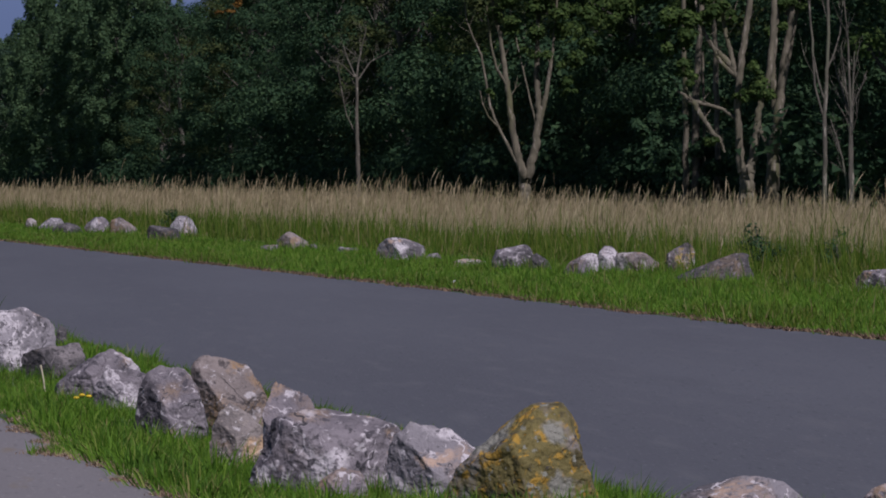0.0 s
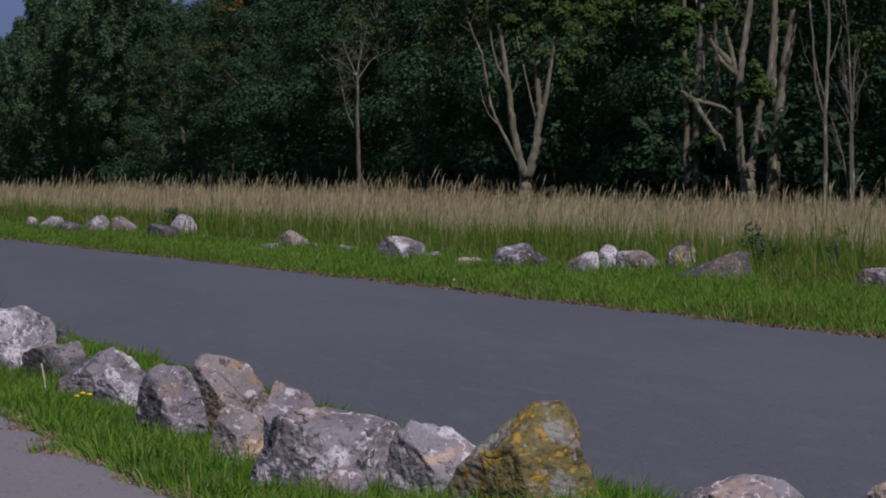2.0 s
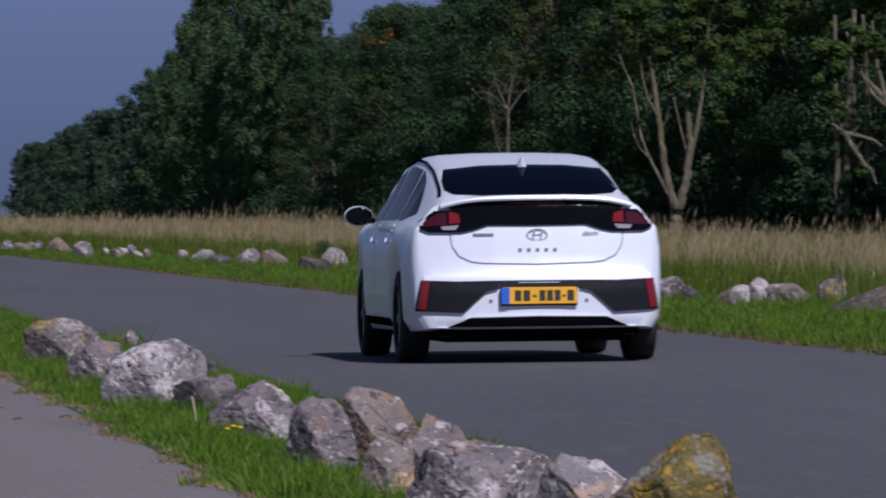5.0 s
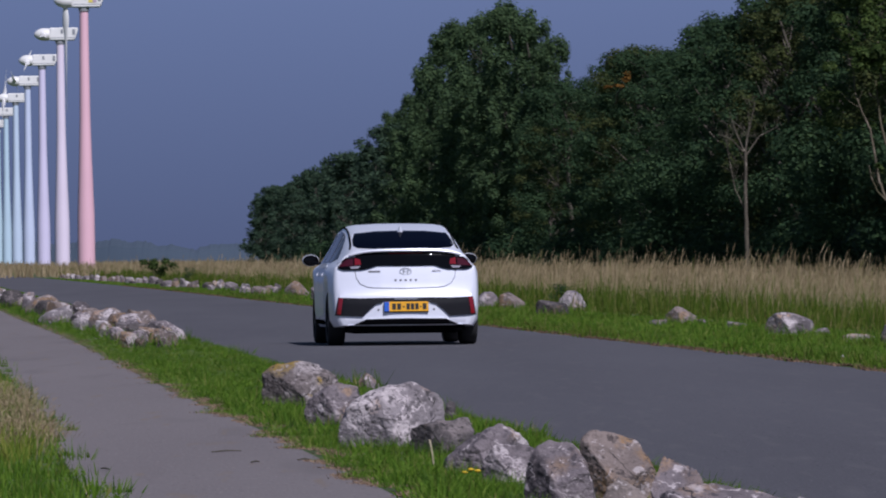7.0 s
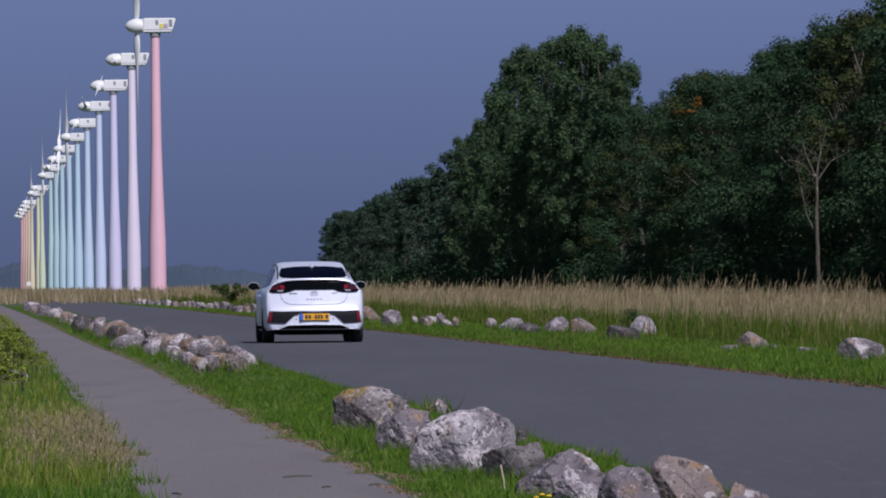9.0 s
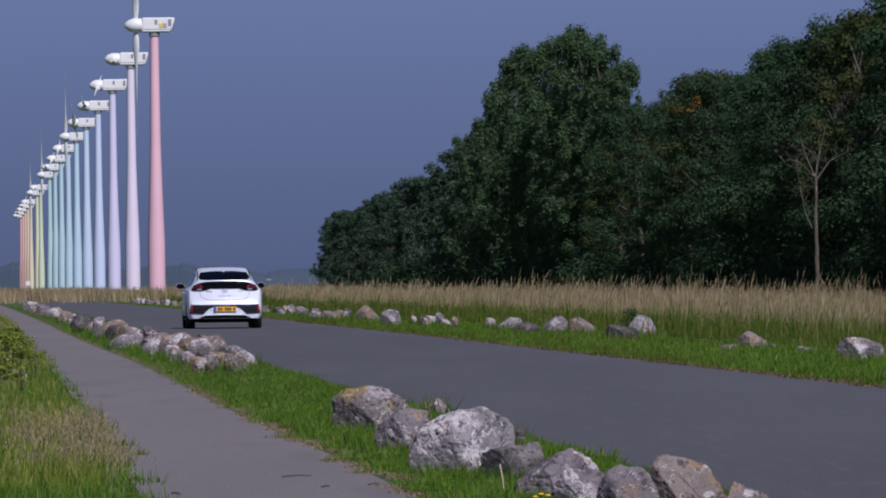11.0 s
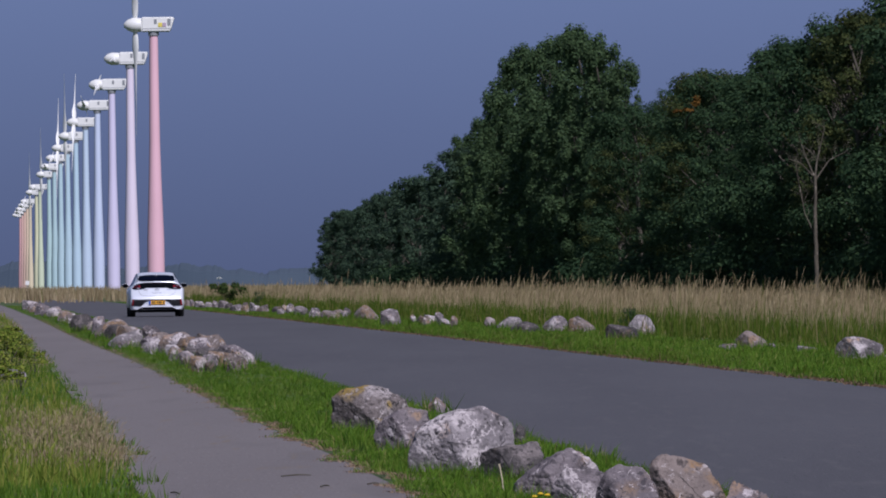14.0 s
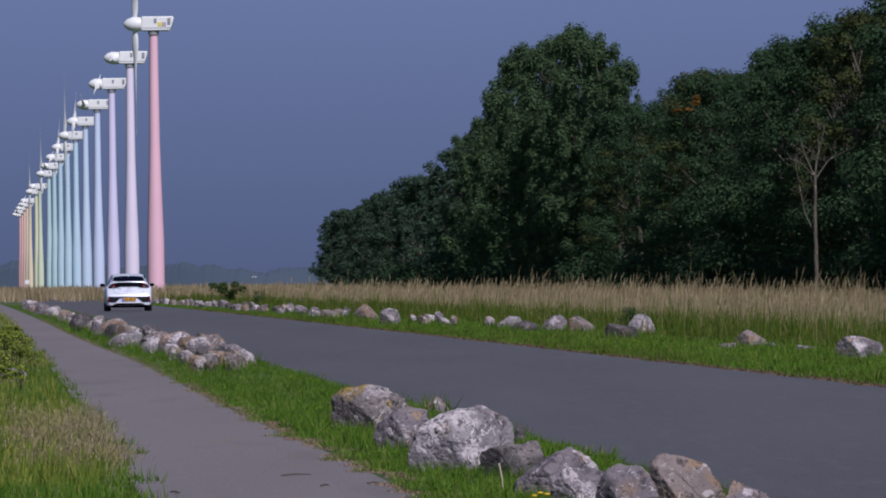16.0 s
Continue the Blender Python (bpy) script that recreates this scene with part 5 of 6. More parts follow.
# a white sign far down the road
sign = new("road_sign")
tagged(sign, "small white sign on a post far off", "sign")
part("post", box_bm(-0.03, 0.03, -0.03, 0.03, -0.05, 1.6), GREY_STEEL, sign)
part("panel", box_bm(-0.22, 0.22, -0.06, -0.03, 1.15, 1.62, 0.01), WHITE_STEEL, sign)
sign.location = (-47.3, 900, 0)

# a gull over the far meadow
gull = new("gull")
tagged(gull, "white gull gliding with spread wings", "bird")
bm = bmesh.new()
tube(bm, [(0.24, 0, 0), (0.15, 0, 0.01), (0, 0, 0.02), (-0.15, 0, 0), (-0.3, 0, 0)], [0.015, 0.05, 0.065, 0.04, 0.01], 8)
part("body", bm, WHITE_STEEL, gull, smooth=True)
for s in (-1, 1):
    bm = bmesh.new()
    lower = [bm.verts.new(p) for p in ((0.08, 0, 0.03), (0.1, s * 0.3, 0.12), (-0.08, s * 0.62, 0.08), (-0.14, s * 0.3, 0.11), (-0.08, 0, 0.03))]
    upper = [bm.verts.new(v.co + Vector((0, 0, 0.02))) for v in lower]
    bm.faces.new(lower), bm.faces.new(upper[::-1])
    for k in range(5):
        bm.faces.new((lower[k], lower[(k + 1) % 5], upper[(k + 1) % 5], upper[k]))
    bmesh.ops.recalc_face_normals(bm, faces=bm.faces[:])
    part("wing", bm, WHITE_STEEL, gull)
bm = bmesh.new()
bmesh.ops.create_uvsphere(bm, u_segments=10, v_segments=8, radius=0.05, matrix=Matrix.Translation((0.25, 0, 0.02)))
part("head", bm, WHITE_STEEL, gull, smooth=True)


# ---- the car ----
PAINT = material("white_car_paint", [(0.3, (0.775, 0.79, 0.875)), (0.7, (0.815, 0.83, 0.91))], 1.0, 0.34, metal=0.22, coat=0.3, specular=0.3)
GLASS = plain("tinted_glass", (0.002, 0.003, 0.009), 0.04)
GLASS.node_tree.nodes["Principled BSDF"].inputs["Specular IOR Level"].default_value = 0.2
GLASS.node_tree.nodes["Principled BSDF"].inputs["IOR"].default_value = 1.07
GLOSS_BLACK = plain("gloss_black", (0.003, 0.003, 0.004), 0.08)
GLOSS_BLACK.node_tree.nodes["Principled BSDF"].inputs["Specular IOR Level"].default_value = 0.2
MATT_BLACK = plain("matt_black", (0.004, 0.004, 0.005), 0.8)
MATT_BLACK.node_tree.nodes["Principled BSDF"].inputs["Specular IOR Level"].default_value = 0.0
BUMPER_GREY = plain("dark_bumper_plastic", (0.010, 0.010, 0.013), 0.5)
BUMPER_GREY.node_tree.nodes["Principled BSDF"].inputs["Specular IOR Level"].default_value = 0.2
RUBBER = material("tyre_rubber", [(0.3, (0.012, 0.012, 0.013)), (0.7, (0.022, 0.022, 0.023))], 12, 0.8)
ALLOY = plain("alloy", (0.35, 0.36, 0.38), 0.3, 0.9)
RED_LENS = plain("red_lens", (0.20, 0.006, 0.012), 0.12, coat=0.6)
DARK_RED = plain("dark_red_lens", (0.055, 0.004, 0.010), 0.12, coat=0.6)
CLEAR_LENS = plain("clear_lens", (0.30, 0.28, 0.32), 0.15, coat=0.6)
CHROME = plain("chrome", (0.75, 0.76, 0.78), 0.35, 0.7)
YELLOW_PLATE = plain("yellow_plate", (0.85, 0.42, 0.02), 0.45)
BLUE_PLATE = plain("blue_band", (0.03, 0.12, 0.55), 0.45)
PLATE_INK = plain("plate_ink", (0.03, 0.025, 0.02), 0.6)
SEAM = plain("panel_gap", (0.16, 0.16, 0.18), 0.6)

ROOF_Y = [0.0, 0.012, 0.03, 0.05, 0.07, 0.09, 0.11, 0.135, 0.16, 0.5, 1.0, 1.6, 2.1, 2.7, 3.0, 3.45, 3.9, 4.3, 4.42, 4.47]
ROOF_Z = [0.50, 0.585, 0.63, 0.72, 0.85, 0.97, 1.06, 1.115, 1.135, 1.235, 1.355, 1.43, 1.45, 1.40, 1.30, 1.02, 0.93, 0.80, 0.68, 0.55]
WIDE_Y = [0.0, 0.012, 0.05, 0.12, 0.3, 0.6, 0.95, 2.2, 3.6, 4.1, 4.35, 4.47]
WIDE_X = [0.74, 0.80, 0.84, 0.865, 0.885, 0.90, 0.91, 0.905, 0.905, 0.86, 0.74, 0.55]
AXLES = (0.88, 3.58)


def car_section(y):
    """Half of the body's outline at y: points (x, z) from the sill's middle to the roof's middle."""
    r, w = float(np.interp(y, ROOF_Y, ROOF_Z)), float(np.interp(y, WIDE_Y, WIDE_X))
    low = float(np.interp(y, [0, 0.05, 0.3, 4.2, 4.47], [0.245, 0.235, 0.22, 0.20, 0.28]))
    for ax in AXLES:
        if abs(y - ax) < 0.37:
            low = max(low, 0.31 + math.sqrt(0.37 ** 2 - (y - ax) ** 2))
    sh = min(0.93, r - 0.02)
    top = float(np.interp(y, [0, 0.1, 0.16, 0.5, 1.2, 2.2, 2.9, 3.4, 3.6], [0.86, 0.74, 0.64, 0.60, 0.58, 0.58, 0.62, 0.74, 0.82])) * (w / 0.905 if r < 1.1 else 1.0)
    top = min(top, w * 0.95)
    a_ = min(low + 0.02, sh - 0.02)
    pts = [(0, low), (w * 0.6, low), (w * 0.93, low), (w * 0.985, a_ + 0.06 if a_ + 0.06 < sh else a_ + 0.005)]
    lo2 = pts[-1][1]
    for f in (0.25, 0.5, 0.75):
        bulge = 1.0 - 0.02 * abs(f - 0.4)
        pts.append((w * bulge, lo2 + (sh - lo2) * f))
    pts.append((w * 0.965, sh - 0.005 * 1))
    side_top = max(sh + 0.01, r - 0.055)
    for f in (0.12, 0.4, 0.7, 1.0):
        pts.append((w * 0.955 + (top + 0.035 - w * 0.955) * f ** 0.9, sh + (side_top - sh) * f))
    pts += [(top - 0.02, max(side_top + 0.004, r - 0.022)), (top * 0.8, max(side_top + 0.006, r - 0.006)), (top * 0.4, r + 0.004), (0, r + 0.006)]
    return pts


def build_car():
    car = new("car")
    tagged(car, "white five-door electric hatchback with black rear panel", "car")
    stations = sorted(set([0.0, 0.006, 0.012, 0.02, 0.03, 0.04, 0.05, 0.06, 0.07, 0.08, 0.09, 0.1, 0.11, 0.12, 0.135, 0.15, 0.165, 0.2, 0.3, 0.4] + [round(0.5 + 0.045 * i, 3) for i in range(19)] + [round(1.4 + 0.15 * i, 3) for i in range(12)] + [round(3.19 + 0.045 * i, 3) for i in range(18)] + [4.1, 4.2, 4.3, 4.38, 4.42, 4.45, 4.47]))
    bm = bmesh.new()
    rings = []
    for y in stations:
        half = car_section(y)
        ring = half + [(-x, z) for x, z in half[-2:0:-1]]
        # the tail bows forward towards its sides
        rings.append([bm.verts.new((x, y + 0.10 * (x / 0.9) ** 2 * max(0, 1 - y / 0.6), z)) for x, z in ring])
    for r0, r1 in zip(rings, rings[1:]):
        for k in range(len(r0)):
            bm.faces.new((r0[k], r0[(k + 1) % len(r0)], r1[(k + 1) % len(r0)], r1[k]))
    # the bumper's back: a bowed grid that closes the tail
    half = car_section(0.0)
    edge = [p for p in half[2:-3]]
    levels = np.linspace(half[0][1], half[-1][1], 12)
    grid = []
    for z in levels:
        wz = float(np.interp(z, [p[1] for p in edge], [p[0] for p in edge]))
        grid.append([bm.verts.new((wz * q / 8, 0.10 * (wz * q / 8 / 0.9) ** 2 + 0.02 * max(0, 0.30 - z) / 0.06, z)) for q in range(-8, 9)])
    for g0, g1 in zip(grid, grid[1:]):
        for q in range(16):
            bm.faces.new((g0[q], g0[q + 1], g1[q + 1], g1[q]))
    bm.faces.new(rings[-1][::-1])
    bmesh.ops.recalc_face_normals(bm, faces=bm.faces[:])
    bm.faces.ensure_lookup_table()
    from_body = BVHTree.FromBMesh(bm)
    body = part("body", bm, PAINT, car, "glossy white painted body", smooth=True)
    body.data.set_sharp_from_angle(angle=radians(50))

    def skin(name, outline, mat, parent, proud=0.004, label="", along="y", sign=1, cuts=5, thick=0.012):
        """A panel with the outline (u, z) laid on the body: seen from behind (along y) or from a side (along x)."""
        bm_ = bmesh.new()
        bm_.faces.new([bm_.verts.new((u, 0, z)) for u, z in outline])
        bmesh.ops.triangulate(bm_, faces=bm_.faces[:])
        for _ in range(cuts):
            longest = [e_ for e_ in bm_.edges if e_.calc_length() > 0.05]
            if not longest:
                break
            bmesh.ops.subdivide_edges(bm_, edges=longest, cuts=1)
            bmesh.ops.triangulate(bm_, faces=bm_.faces[:])
        for v in bm_.verts:
            u, z = v.co.x, v.co.z
            if along == "front":
                hit = from_body.ray_cast(Vector((u, 7, z)), Vector((0, -1, 0)))[0]
                v.co = Vector((u, (hit.y if hit else 4.3) + proud, z))
            elif along == "y":
                hit = from_body.ray_cast(Vector((u, -2, z)), Vector((0, 1, 0)))[0]
                v.co = Vector((u, (hit.y if hit and hit.y < 2.5 else 0.12) - proud, z))
            else:
                hit = from_body.ray_cast(Vector((sign * 3, u, z)), Vector((-sign, 0, 0)))[0]
                v.co = Vector(((hit.x if hit else sign * 0.8) + sign * proud, u, z))
        faces = bm_.faces[:]
        ext = bmesh.ops.extrude_face_region(bm_, geom=faces)
        for g in ext["geom"]:
            if isinstance(g, bmesh.types.BMVert):
                g.co += Vector((0, (thick + proud) * (-1 if along == "front" else 1), 0)) if along != "x" else Vector((-sign * (thick + proud), 0, 0))
        bmesh.ops.recalc_face_normals(bm_, faces=bm_.faces[:])
        made = part(name, bm_, mat, parent, label, smooth=True)
        made.data.set_sharp_from_angle(angle=radians(45))
        return made

    def both(outline):
        return outline + [(-x, z) for x, z in outline[::-1]]

    skin("rear_window", [(-0.55, 1.158), (-0.60, 1.185), (-0.592, 1.25), (-0.55, 1.333), (-0.3, 1.358), (0, 1.364), (0.3, 1.358), (0.55, 1.333), (0.592, 1.25), (0.60, 1.185), (0.55, 1.158), (0.3, 1.145), (0, 1.142), (-0.3, 1.145)], GLASS, body, 0.014, "dark tinted sloping rear window", thick=0.02)
    skin("black_panel", [(-0.60, 1.068), (-0.45, 1.103), (0, 1.116), (0.45, 1.103), (0.60, 1.068), (0.52, 0.965), (0.40, 0.945), (0, 0.94), (-0.40, 0.945), (-0.52, 0.965)], GLOSS_BLACK, body, 0.018, "gloss black lower window panel")
    skin("brake_light", [(-0.20, 1.086), (0.20, 1.086), (0.20, 1.097), (-0.20, 1.097)], RED_LENS, body, 0.026, "slim dark red high brake light")
    spoiler = bmesh.new()
    rs = []
    for k in range(25):
        x = -0.66 + 1.32 * k / 24
        zc, yc = 1.128 - 0.055 * (x / 0.66) ** 4, 0.06 + 0.10 * (x / 0.9) ** 2
        rs.append([spoiler.verts.new((x, yc + dy, zc + dz)) for dy, dz in ((0.0, 0.0), (0.006, 0.014), (0.10, 0.022), (0.10, -0.02), (0.006, -0.014))])
    for r0, r1 in zip(rs, rs[1:]):
        for k in range(5):
            spoiler.faces.new((r0[k], r0[(k + 1) % 5], r1[(k + 1) % 5], r1[k]))
    spoiler.faces.new(rs[0]), spoiler.faces.new(rs[-1][::-1])
    bmesh.ops.recalc_face_normals(spoiler, faces=spoiler.faces[:])
    part("spoiler", spoiler, PAINT, body)
    for s in (-1, 1):
        lamp = skin("tail_light", [(s * x, z) for x, z in ((0.34, 0.945), (0.50, 0.985), (0.58, 1.05), (0.70, 1.045), (0.795, 0.975), (0.80, 0.922), (0.74, 0.898), (0.52, 0.896), (0.44, 0.912))], GLOSS_BLACK, body, 0.022, "dark housing tail light", thick=0.025)
        skin("lens", [(s * x, z) for x, z in ((0.525, 0.962), (0.535, 1.022), (0.60, 1.04), (0.602, 0.955))], RED_LENS, lamp, 0.029, "bright red lens")
        skin("lens", [(s * x, z) for x, z in ((0.618, 1.035), (0.69, 1.025), (0.775, 0.968), (0.782, 0.938), (0.618, 0.948))], DARK_RED, lamp, 0.029, "dark red lens")
        skin("lens", [(s * x, z) for x, z in ((0.535, 0.946), (0.66, 0.938), (0.645, 0.914), (0.56, 0.914))], CLEAR_LENS, lamp, 0.029, "clear lens")
        ins = skin("bumper_insert", [(s * x, z) for x, z in ((0.30, 0.565), (0.55, 0.562), (0.80, 0.572), (0.815, 0.50), (0.84, 0.36), (0.52, 0.345), (0.44, 0.42), (0.36, 0.49), (0.28, 0.51))], BUMPER_GREY, body, 0.022, "dark plastic bumper insert", thick=0.025)
        skin("reflector", [(s * x, z) for x, z in ((0.745, 0.565), (0.795, 0.57), (0.825, 0.375), (0.775, 0.37))], RED_LENS, ins, 0.030, "upright red reflector")
        skin("sensor", [(s * 0.33 + 0.014 * math.cos(k), 0.425 + 0.014 * math.sin(k)) for k in (0, 1.05, 2.1, 3.14, 4.2, 5.24)], SEAM, body, 0.004)
    skin("bumper_bar", [(-0.32, 0.565), (0.32, 0.565), (0.29, 0.525), (-0.29, 0.525)], BUMPER_GREY, body, 0.022, "dark plastic bumper bar", thick=0.025)
    skin("badge", [(-0.14, 0.553), (0.14, 0.553), (0.14, 0.548), (-0.14, 0.548)], CHROME, body, 0.030)
    # tailgate's lower gap
    arc = [(-0.60, 0.90), (-0.585, 0.80), (-0.54, 0.73), (-0.46, 0.692), (-0.38, 0.682), (0, 0.672), (0.38, 0.682), (0.46, 0.692), (0.54, 0.73), (0.585, 0.80), (0.60, 0.90)]
    for p0, p1 in zip(arc, arc[1:]):
        d = Vector((p1[0] - p0[0], p1[1] - p0[1])).normalized()
        nx, nz = -d.y * 0.0035, d.x * 0.0035
        skin("panel_gap", [(p0[0] - nx, p0[1] - nz), (p1[0] - nx, p1[1] - nz), (p1[0] + nx, p1[1] + nz), (p0[0] + nx, p0[1] + nz)], SEAM, body, 0.002, thick=0.004)
    gate = skin("tailgate", [(-0.48, 0.898), (-0.575, 0.885), (-0.578, 0.80), (-0.535, 0.736), (-0.455, 0.699), (-0.38, 0.688), (0, 0.678), (0.38, 0.688), (0.455, 0.699), (0.535, 0.736), (0.578, 0.80), (0.575, 0.885), (0.48, 0.898), (0.38, 0.93), (0, 0.928), (-0.38, 0.93)], PAINT, body, 0.004)
    skin("windscreen", both([(0.60, 1.03), (0.56, 1.18), (0.50, 1.33), (0.25, 1.345)]), GLASS, body, 0.006, "dark sloping windscreen", "front")
    skin("grille", both([(0.38, 0.62), (0.46, 0.50), (0.36, 0.36), (0.15, 0.34)]), GLOSS_BLACK, body, 0.01, "dark closed grille", "front")
    for s in (-1, 1):
        skin("headlight", [(s * x, z) for x, z in ((0.46, 0.64), (0.56, 0.70), (0.68, 0.72), (0.72, 0.66), (0.60, 0.61))], CLEAR_LENS, body, 0.01, "clear headlight", "front")
        skin("rear_door", [(1.33, 0.36), (2.385, 0.33), (2.385, 0.955), (1.33, 0.955), (1.22, 0.80), (1.25, 0.60)], PAINT, body, 0.004, "", "x", s, thick=0.006)
        skin("front_door", [(2.415, 0.33), (3.17, 0.36), (3.25, 0.60), (3.26, 0.955), (2.415, 0.955)], PAINT, body, 0.004, "", "x", s, thick=0.006)
    # number plate, its writing as bars
    plate = part("number_plate", box_bm(-0.26, 0.26, -0.022, 0.02, 0.402, 0.518, 0.004), YELLOW_PLATE, car, "yellow number plate with dark characters")
    plate.location.y = -0.014
    part("blue_band", box_bm(-0.262, -0.205, -0.026, -0.01, 0.404, 0.516), BLUE_PLATE, plate, "blue band")
    for x0, x1 in ((-0.17, -0.125), (-0.11, -0.065), (-0.045, -0.02), (0.0, 0.04), (0.052, 0.092), (0.104, 0.144), (0.158, 0.178), (0.192, 0.237)):
        small = x1 - x0 < 0.03
        part("character_bar", box_bm(x0, x1, -0.025, -0.01, 0.450 if small else 0.425, 0.465 if small else 0.497), PLATE_INK, plate)
    part("plate_frame", box_bm(-0.263, 0.263, -0.012, 0.03, 0.392, 0.520, 0.003), MATT_BLACK, plate)
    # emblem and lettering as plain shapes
    bm = bmesh.new()
    ring = [[], []]
    em = new("emblem")
    for k in range(28):
        a0 = k * math.tau / 28
        for j, (rx, rz) in enumerate(((0.074, 0.045), (0.062, 0.034))):
            ring[j].append(bm.verts.new((rx * math.cos(a0), -0.012, rz * math.sin(a0))))
    for k in range(28):
        bm.faces.new((ring[0][k], ring[0][(k + 1) % 28], ring[1][(k + 1) % 28], ring[1][k]))
    for x0, x1 in ((-0.035, -0.018), (0.018, 0.035)):
        bm.faces.new([bm.verts.new((x + dx, -0.012, z)) for x, dx, z in ((x0, -0.006, -0.03), (x1, -0.006, -0.03), (x1, 0.008, 0.03), (x0, 0.008, 0.03))])
    bm.faces.new([bm.verts.new((x, -0.012, z)) for x, z in ((-0.03, -0.006), (0.03, -0.002), (0.03, 0.008), (-0.03, 0.004))])
    ext = bmesh.ops.extrude_face_region(bm, geom=bm.faces[:])
    for g in ext["geom"]:
        if isinstance(g, bmesh.types.BMVert):
            g.co.y += 0.03
    bmesh.ops.recalc_face_normals(bm, faces=bm.faces[:])
    bpy.data.objects.remove(em)
    emblem = part("emblem", bm, CHROME, car, "chrome oval emblem")
    emblem.location = (0, 0.075, 0.875)
    for x in (-0.12, -0.06, 0.0, 0.06, 0.12):
        skin("letter_bar", [(x - 0.012, 0.762), (x + 0.012, 0.762), (x + 0.012, 0.784), (x - 0.012, 0.784)], SEAM, gate, 0.009)
    skin("letter_bar", [(-0.44, 0.868), (-0.30, 0.868), (-0.30, 0.888), (-0.44, 0.888)], SEAM, gate, 0.009)
    text = bpy.data.curves.new("lettering", "FONT")
    text.body, text.size, text.extrude, text.align_x, text.align_y = "electric", 0.036, 0.002, "CENTER", "CENTER"
    words = new("lettering", text)
    words.data.materials.append(SEAM)
    hit = from_body.ray_cast(Vector((0.37, -2, 0.885)), Vector((0, 1, 0)))[0]
    words.parent = car
    words.matrix_basis = pose(0.37, hit.y - 0.016, 0.885, 75, 0, 9)
    # lower edge and underside
    under = part("underbody", box_bm(-0.70, 0.70, 0.10, 4.2, 0.15, 0.62, 0.03), MATT_BLACK, car, "black underside")
    skin("diffuser", [(-0.52, 0.29), (-0.47, 0.312), (0, 0.32), (0.47, 0.312), (0.52, 0.29), (0.62, 0.248), (-0.62, 0.248)], MATT_BLACK, body, 0.012, "black diffuser edge")
    skin("diffuser_lip", [(-0.50, 0.303), (-0.465, 0.318), (0, 0.326), (0.465, 0.318), (0.50, 0.303), (0.465, 0.311), (0, 0.319), (-0.465, 0.311)], CHROME, body, 0.018, "bright lip over the diffuser", thick=0.02)
    part("diffuser", box_bm(-0.62, 0.62, 0.26, 0.7, 0.142, 0.258, 0.01), MATT_BLACK, car, "black rear diffuser")
    # side windows and doors
    for s in (-1, 1):
        skin("side_window", [(0.62, 1.03), (1.05, 1.24), (1.42, 1.33), (1.44, 0.99), (1.1, 0.985)], GLASS, body, 0.004, "dark tinted side window", "x", s)
        skin("side_window", [(1.52, 0.99), (1.50, 1.335), (2.05, 1.365), (2.32, 1.35), (2.36, 0.985)], GLASS, body, 0.004, "dark tinted side window", "x", s)
        skin("side_window", [(2.44, 0.985), (2.42, 1.34), (2.75, 1.29), (3.15, 1.05), (3.18, 0.985)], GLASS, body, 0.004, "dark tinted side window", "x", s)
        for y0 in (2.397,):
            skin("panel_gap", [(y0, 0.30), (y0 + 0.007, 0.30), (y0 + 0.007, 0.95), (y0, 0.95)], SEAM, body, 0.002, "", "x", s, thick=0.004)
        for y0 in (1.42, 2.52):
            skin("door_handle", [(y0, 0.83), (y0 + 0.20, 0.825), (y0 + 0.20, 0.855), (y0, 0.86)], PAINT, body, 0.03, "", "x", s, thick=0.02)
        skin("sill", [(1.30, 0.24), (3.16, 0.24), (3.16, 0.30), (1.30, 0.30)], MATT_BLACK, body, 0.006, "black sill strip", "x", s)
        bm = bmesh.new()
        line = [0.35 + 0.12 * k for k in range(20)]
        tube(bm, [(s * (car_section(y_)[-5][0] - 0.012), y_, car_section(y_)[-5][1] + 0.012) for y_ in line], [0.011] * len(line), 6)
        part("roof_seam", bm, MATT_BLACK, body, "black roof seam strip")
        bm = bmesh.new()
        bmesh.ops.create_uvsphere(bm, u_segments=20, v_segments=12, radius=1, matrix=Matrix.Translation((s * 0.965, 2.92, 1.015)) @ Matrix.Diagonal((0.105, 0.10, 0.072, 1)))
        for v in bm.verts:
            v.co.y = max(v.co.y, 2.86)
        mirror = part("door_mirror", bm, PAINT, car, "white door mirror", smooth=True)
        bm = bmesh.new()
        bmesh.ops.create_uvsphere(bm, u_segments=20, v_segments=10, radius=1, matrix=Matrix.Translation((s * 0.965, 2.862, 1.015)) @ Matrix.Diagonal((0.097, 0.010, 0.066, 1)))
        part("mirror_glass", bm, GLOSS_BLACK, mirror, "dark mirror glass", smooth=True)
        part("mirror_arm", box_bm(min(s * 0.84, s * 0.96), max(s * 0.84, s * 0.96), 2.88, 2.95, 0.96, 1.0, 0.01), GLOSS_BLACK, mirror)
    # shark fin
    bm = bmesh.new()
    foot, tip = [], []
    for k in range(12):
        a0 = k * math.tau / 12
        foot.append(bm.verts.new((0.04 * math.cos(a0), 1.0 + 0.10 * math.sin(a0), 1.345)))
        tip.append(bm.verts.new((0.008 * math.cos(a0), 0.95 + 0.03 * math.sin(a0), 1.415)))
    for k in range(12):
        bm.faces.new((foot[k], foot[(k + 1) % 12], tip[(k + 1) % 12], tip[k]))
    bm.faces.new(tip)
    bmesh.ops.recalc_face_normals(bm, faces=bm.faces[:])
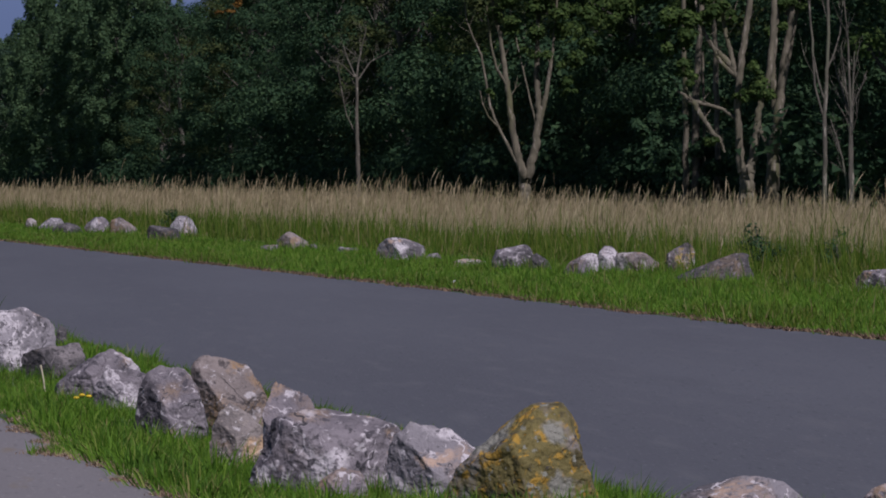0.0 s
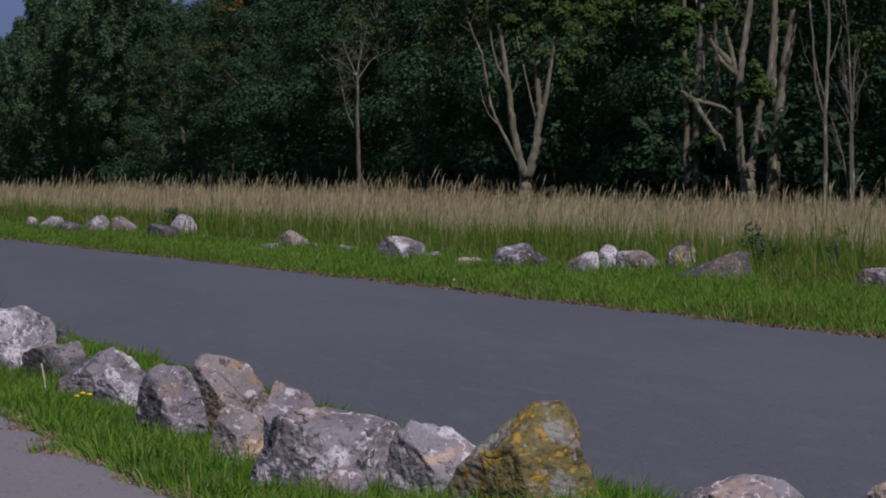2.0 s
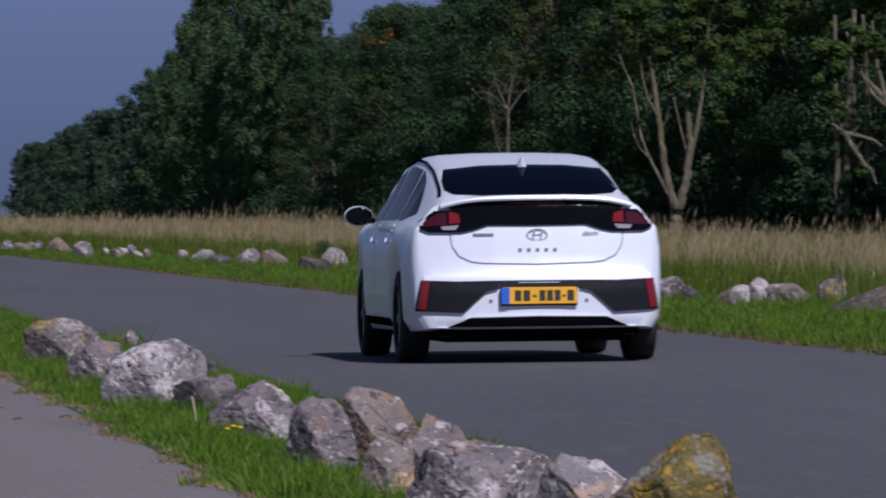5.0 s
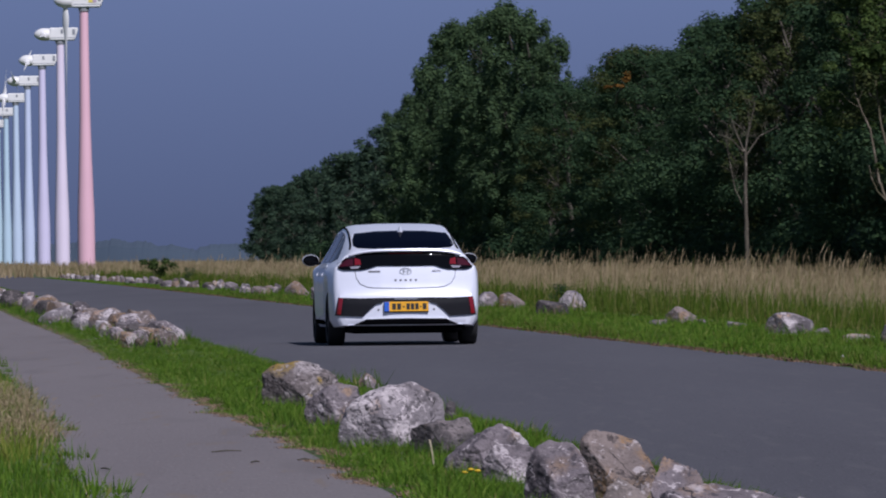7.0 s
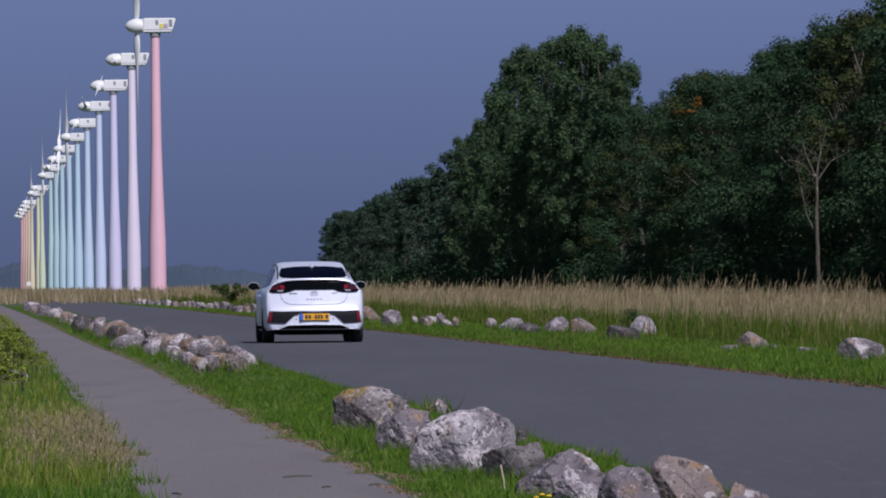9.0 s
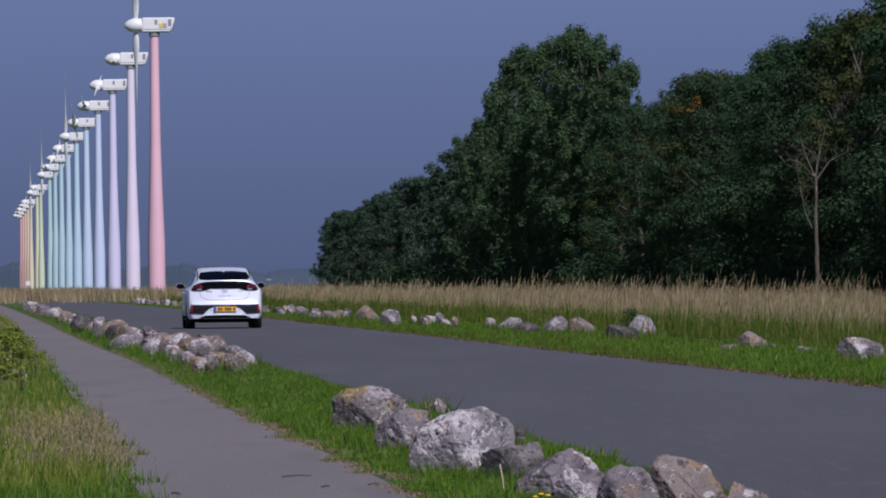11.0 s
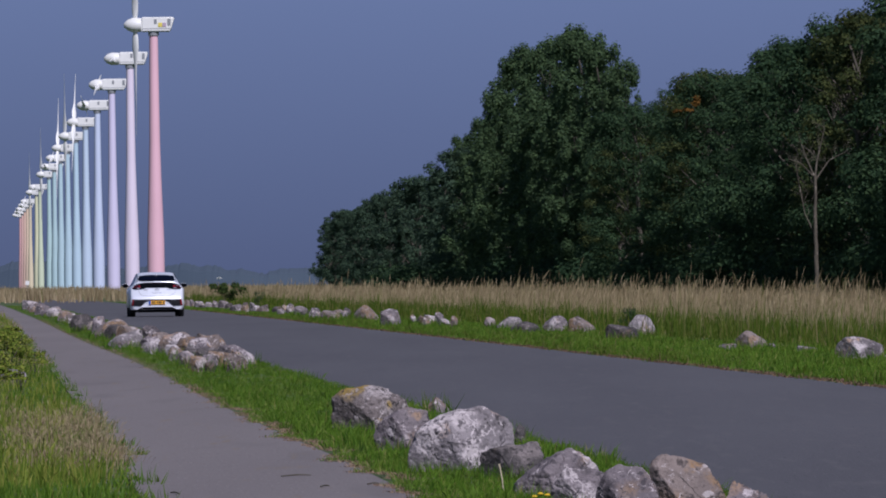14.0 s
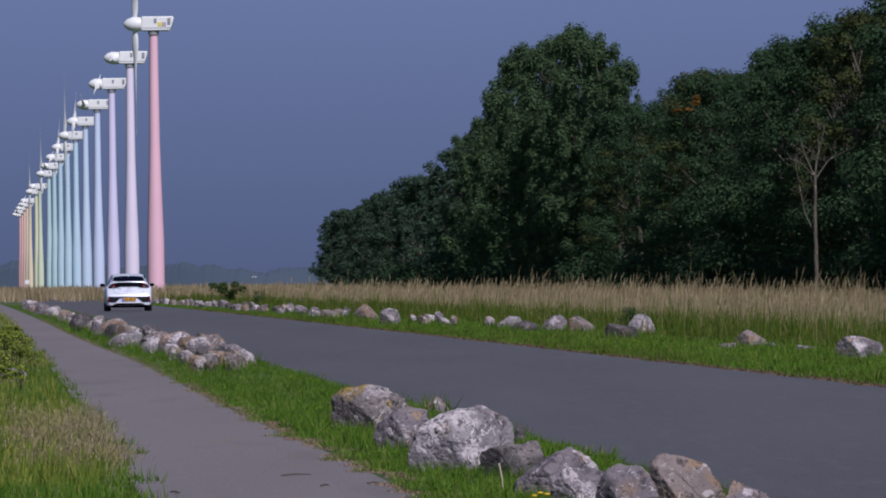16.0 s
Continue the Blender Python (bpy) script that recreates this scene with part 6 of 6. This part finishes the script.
    part("antenna_fin", bm, PAINT, car, "white shark fin antenna", smooth=True)
    # wheels
    wheels = []
    for ax in AXLES:
        for s in (-1, 1):
            wheel = new("wheel")
            wheel.parent = car
            bm = bmesh.new()
            prof = [(-0.10, 0.215), (-0.105, 0.27), (-0.095, 0.308), (-0.07, 0.318), (0.07, 0.318), (0.095, 0.308), (0.105, 0.27), (0.10, 0.215)]
            rr = [[bm.verts.new((x, r * math.cos(k * math.tau / 36), r * math.sin(k * math.tau / 36))) for x, r in prof] for k in range(36)]
            for k in range(36):
                for j in range(len(prof)):
                    bm.faces.new((rr[k][j], rr[k][(j + 1) % 8], rr[(k + 1) % 36][(j + 1) % 8], rr[(k + 1) % 36][j]))
            bmesh.ops.recalc_face_normals(bm, faces=bm.faces[:])
            part("tyre", bm, RUBBER, wheel, smooth=True)
            bm = bmesh.new()
            tube(bm, [(-0.09, 0, 0), (s * 0.05, 0, 0)] if s > 0 else [(0.09, 0, 0), (-0.05, 0, 0)], [0.214, 0.214], 36)
            rim = part("rim", bm, GREY_STEEL, wheel)
            for q in range(5):
                bm = box_bm(min(s * 0.05, s * 0.085), max(s * 0.05, s * 0.085), -0.028, 0.028, 0.03, 0.20, 0.008)
                bmesh.ops.rotate(bm, verts=bm.verts[:], matrix=Matrix.Rotation(q * math.tau / 5, 3, "X"))
                part("spoke", bm, ALLOY, rim)
            wheel.location = (s * 0.79, ax, 0.318)
            wheels.append((wheel, s, ax))
    return car, wheels


car, wheels = build_car()

# the car's line along the road: it drifts towards the left edge. (metres ahead, offset)
CAR_LINE = ([60, 75, 85, 100, 117, 140, 200, 250, 310], [5.82, 5.75, 5.71, 5.73, 5.76, 5.69, 5.44, 5.37, 5.27])
# seconds, metres ahead of the camera at the car's tail
DRIVE = [(0.0, -22.0), (1.0, -9.0), (2.0, 5.0), (3.2, 23.3), (4.0, 36.4), (4.7, 48.6), (5.3, 59.5), (5.5, 63.2), (6.0, 72.9), (6.5, 83.0), (7.0, 93.7), (7.5, 105.0), (8.0, 116.8), (8.5, 128.6), (9.0, 140.4), (9.5, 152.2), (10.5, 175.6), (11.5, 198.8), (12.0, 210.4), (12.5, 222.0), (13.0, 233.8), (13.5, 245.6), (14.0, 257.4), (14.5, 269.3), (15.0, 281.2), (15.5, 293.2), (16.0, 305.2)]


# seconds, metres across and up: the gull's glide, 900 m off
GLIDE = [(0.0, 26.8, 1.85), (6.0, 1.0, 1.75), (9.0, -11.8, 1.63), (11.3, -20.7, 1.47), (12.0, -22.0, 1.48), (13.0, -23.9, 1.57), (14.0, -25.5, 1.68), (14.8, -25.2, 1.75), (15.6, -23.1, 1.75), (16.0, -21.5, 1.67)]


def motions():
    walk(gull, [(t, pose(x, 900, z, 0, 0, 10)) for t, x, z in GLIDE])
    # two of the rotors turn, slowly
    for k, speed, upright in ((4, 80, 12.3), (6, 75, 12.0)):
        walk(rotors[k], [(0.5 * i, pose(-1.2, 0, 30.1, speed * (0.5 * i - upright), 0, 0)) for i in range(33)])
    heading = math.degrees(math.atan(-SLOPE)) + 0.4
    walk(car, [(t, pose(float(np.interp(y, *CAR_LINE)) + SLOPE * y, y, 0.002, 0, 0, heading)) for t, y in DRIVE])
    # the five spokes look alike every 72 degrees, so each step turns by the rest past whole fifths
    for wheel, s, ax in wheels:
        rows, turned, before = [], 0.0, None
        for k in range(16 * FPS + 1):
            rolled = float(np.interp(k / FPS, [d[0] for d in DRIVE], [d[1] for d in DRIVE]))
            if before is not None:
                turned += math.degrees((rolled - before) / 0.318) % 72
            before = rolled
            rows.append((k / FPS, pose(s * 0.79, ax, 0.318, -turned % 360, 0, 0)))
        walk(wheel, rows)


motions()
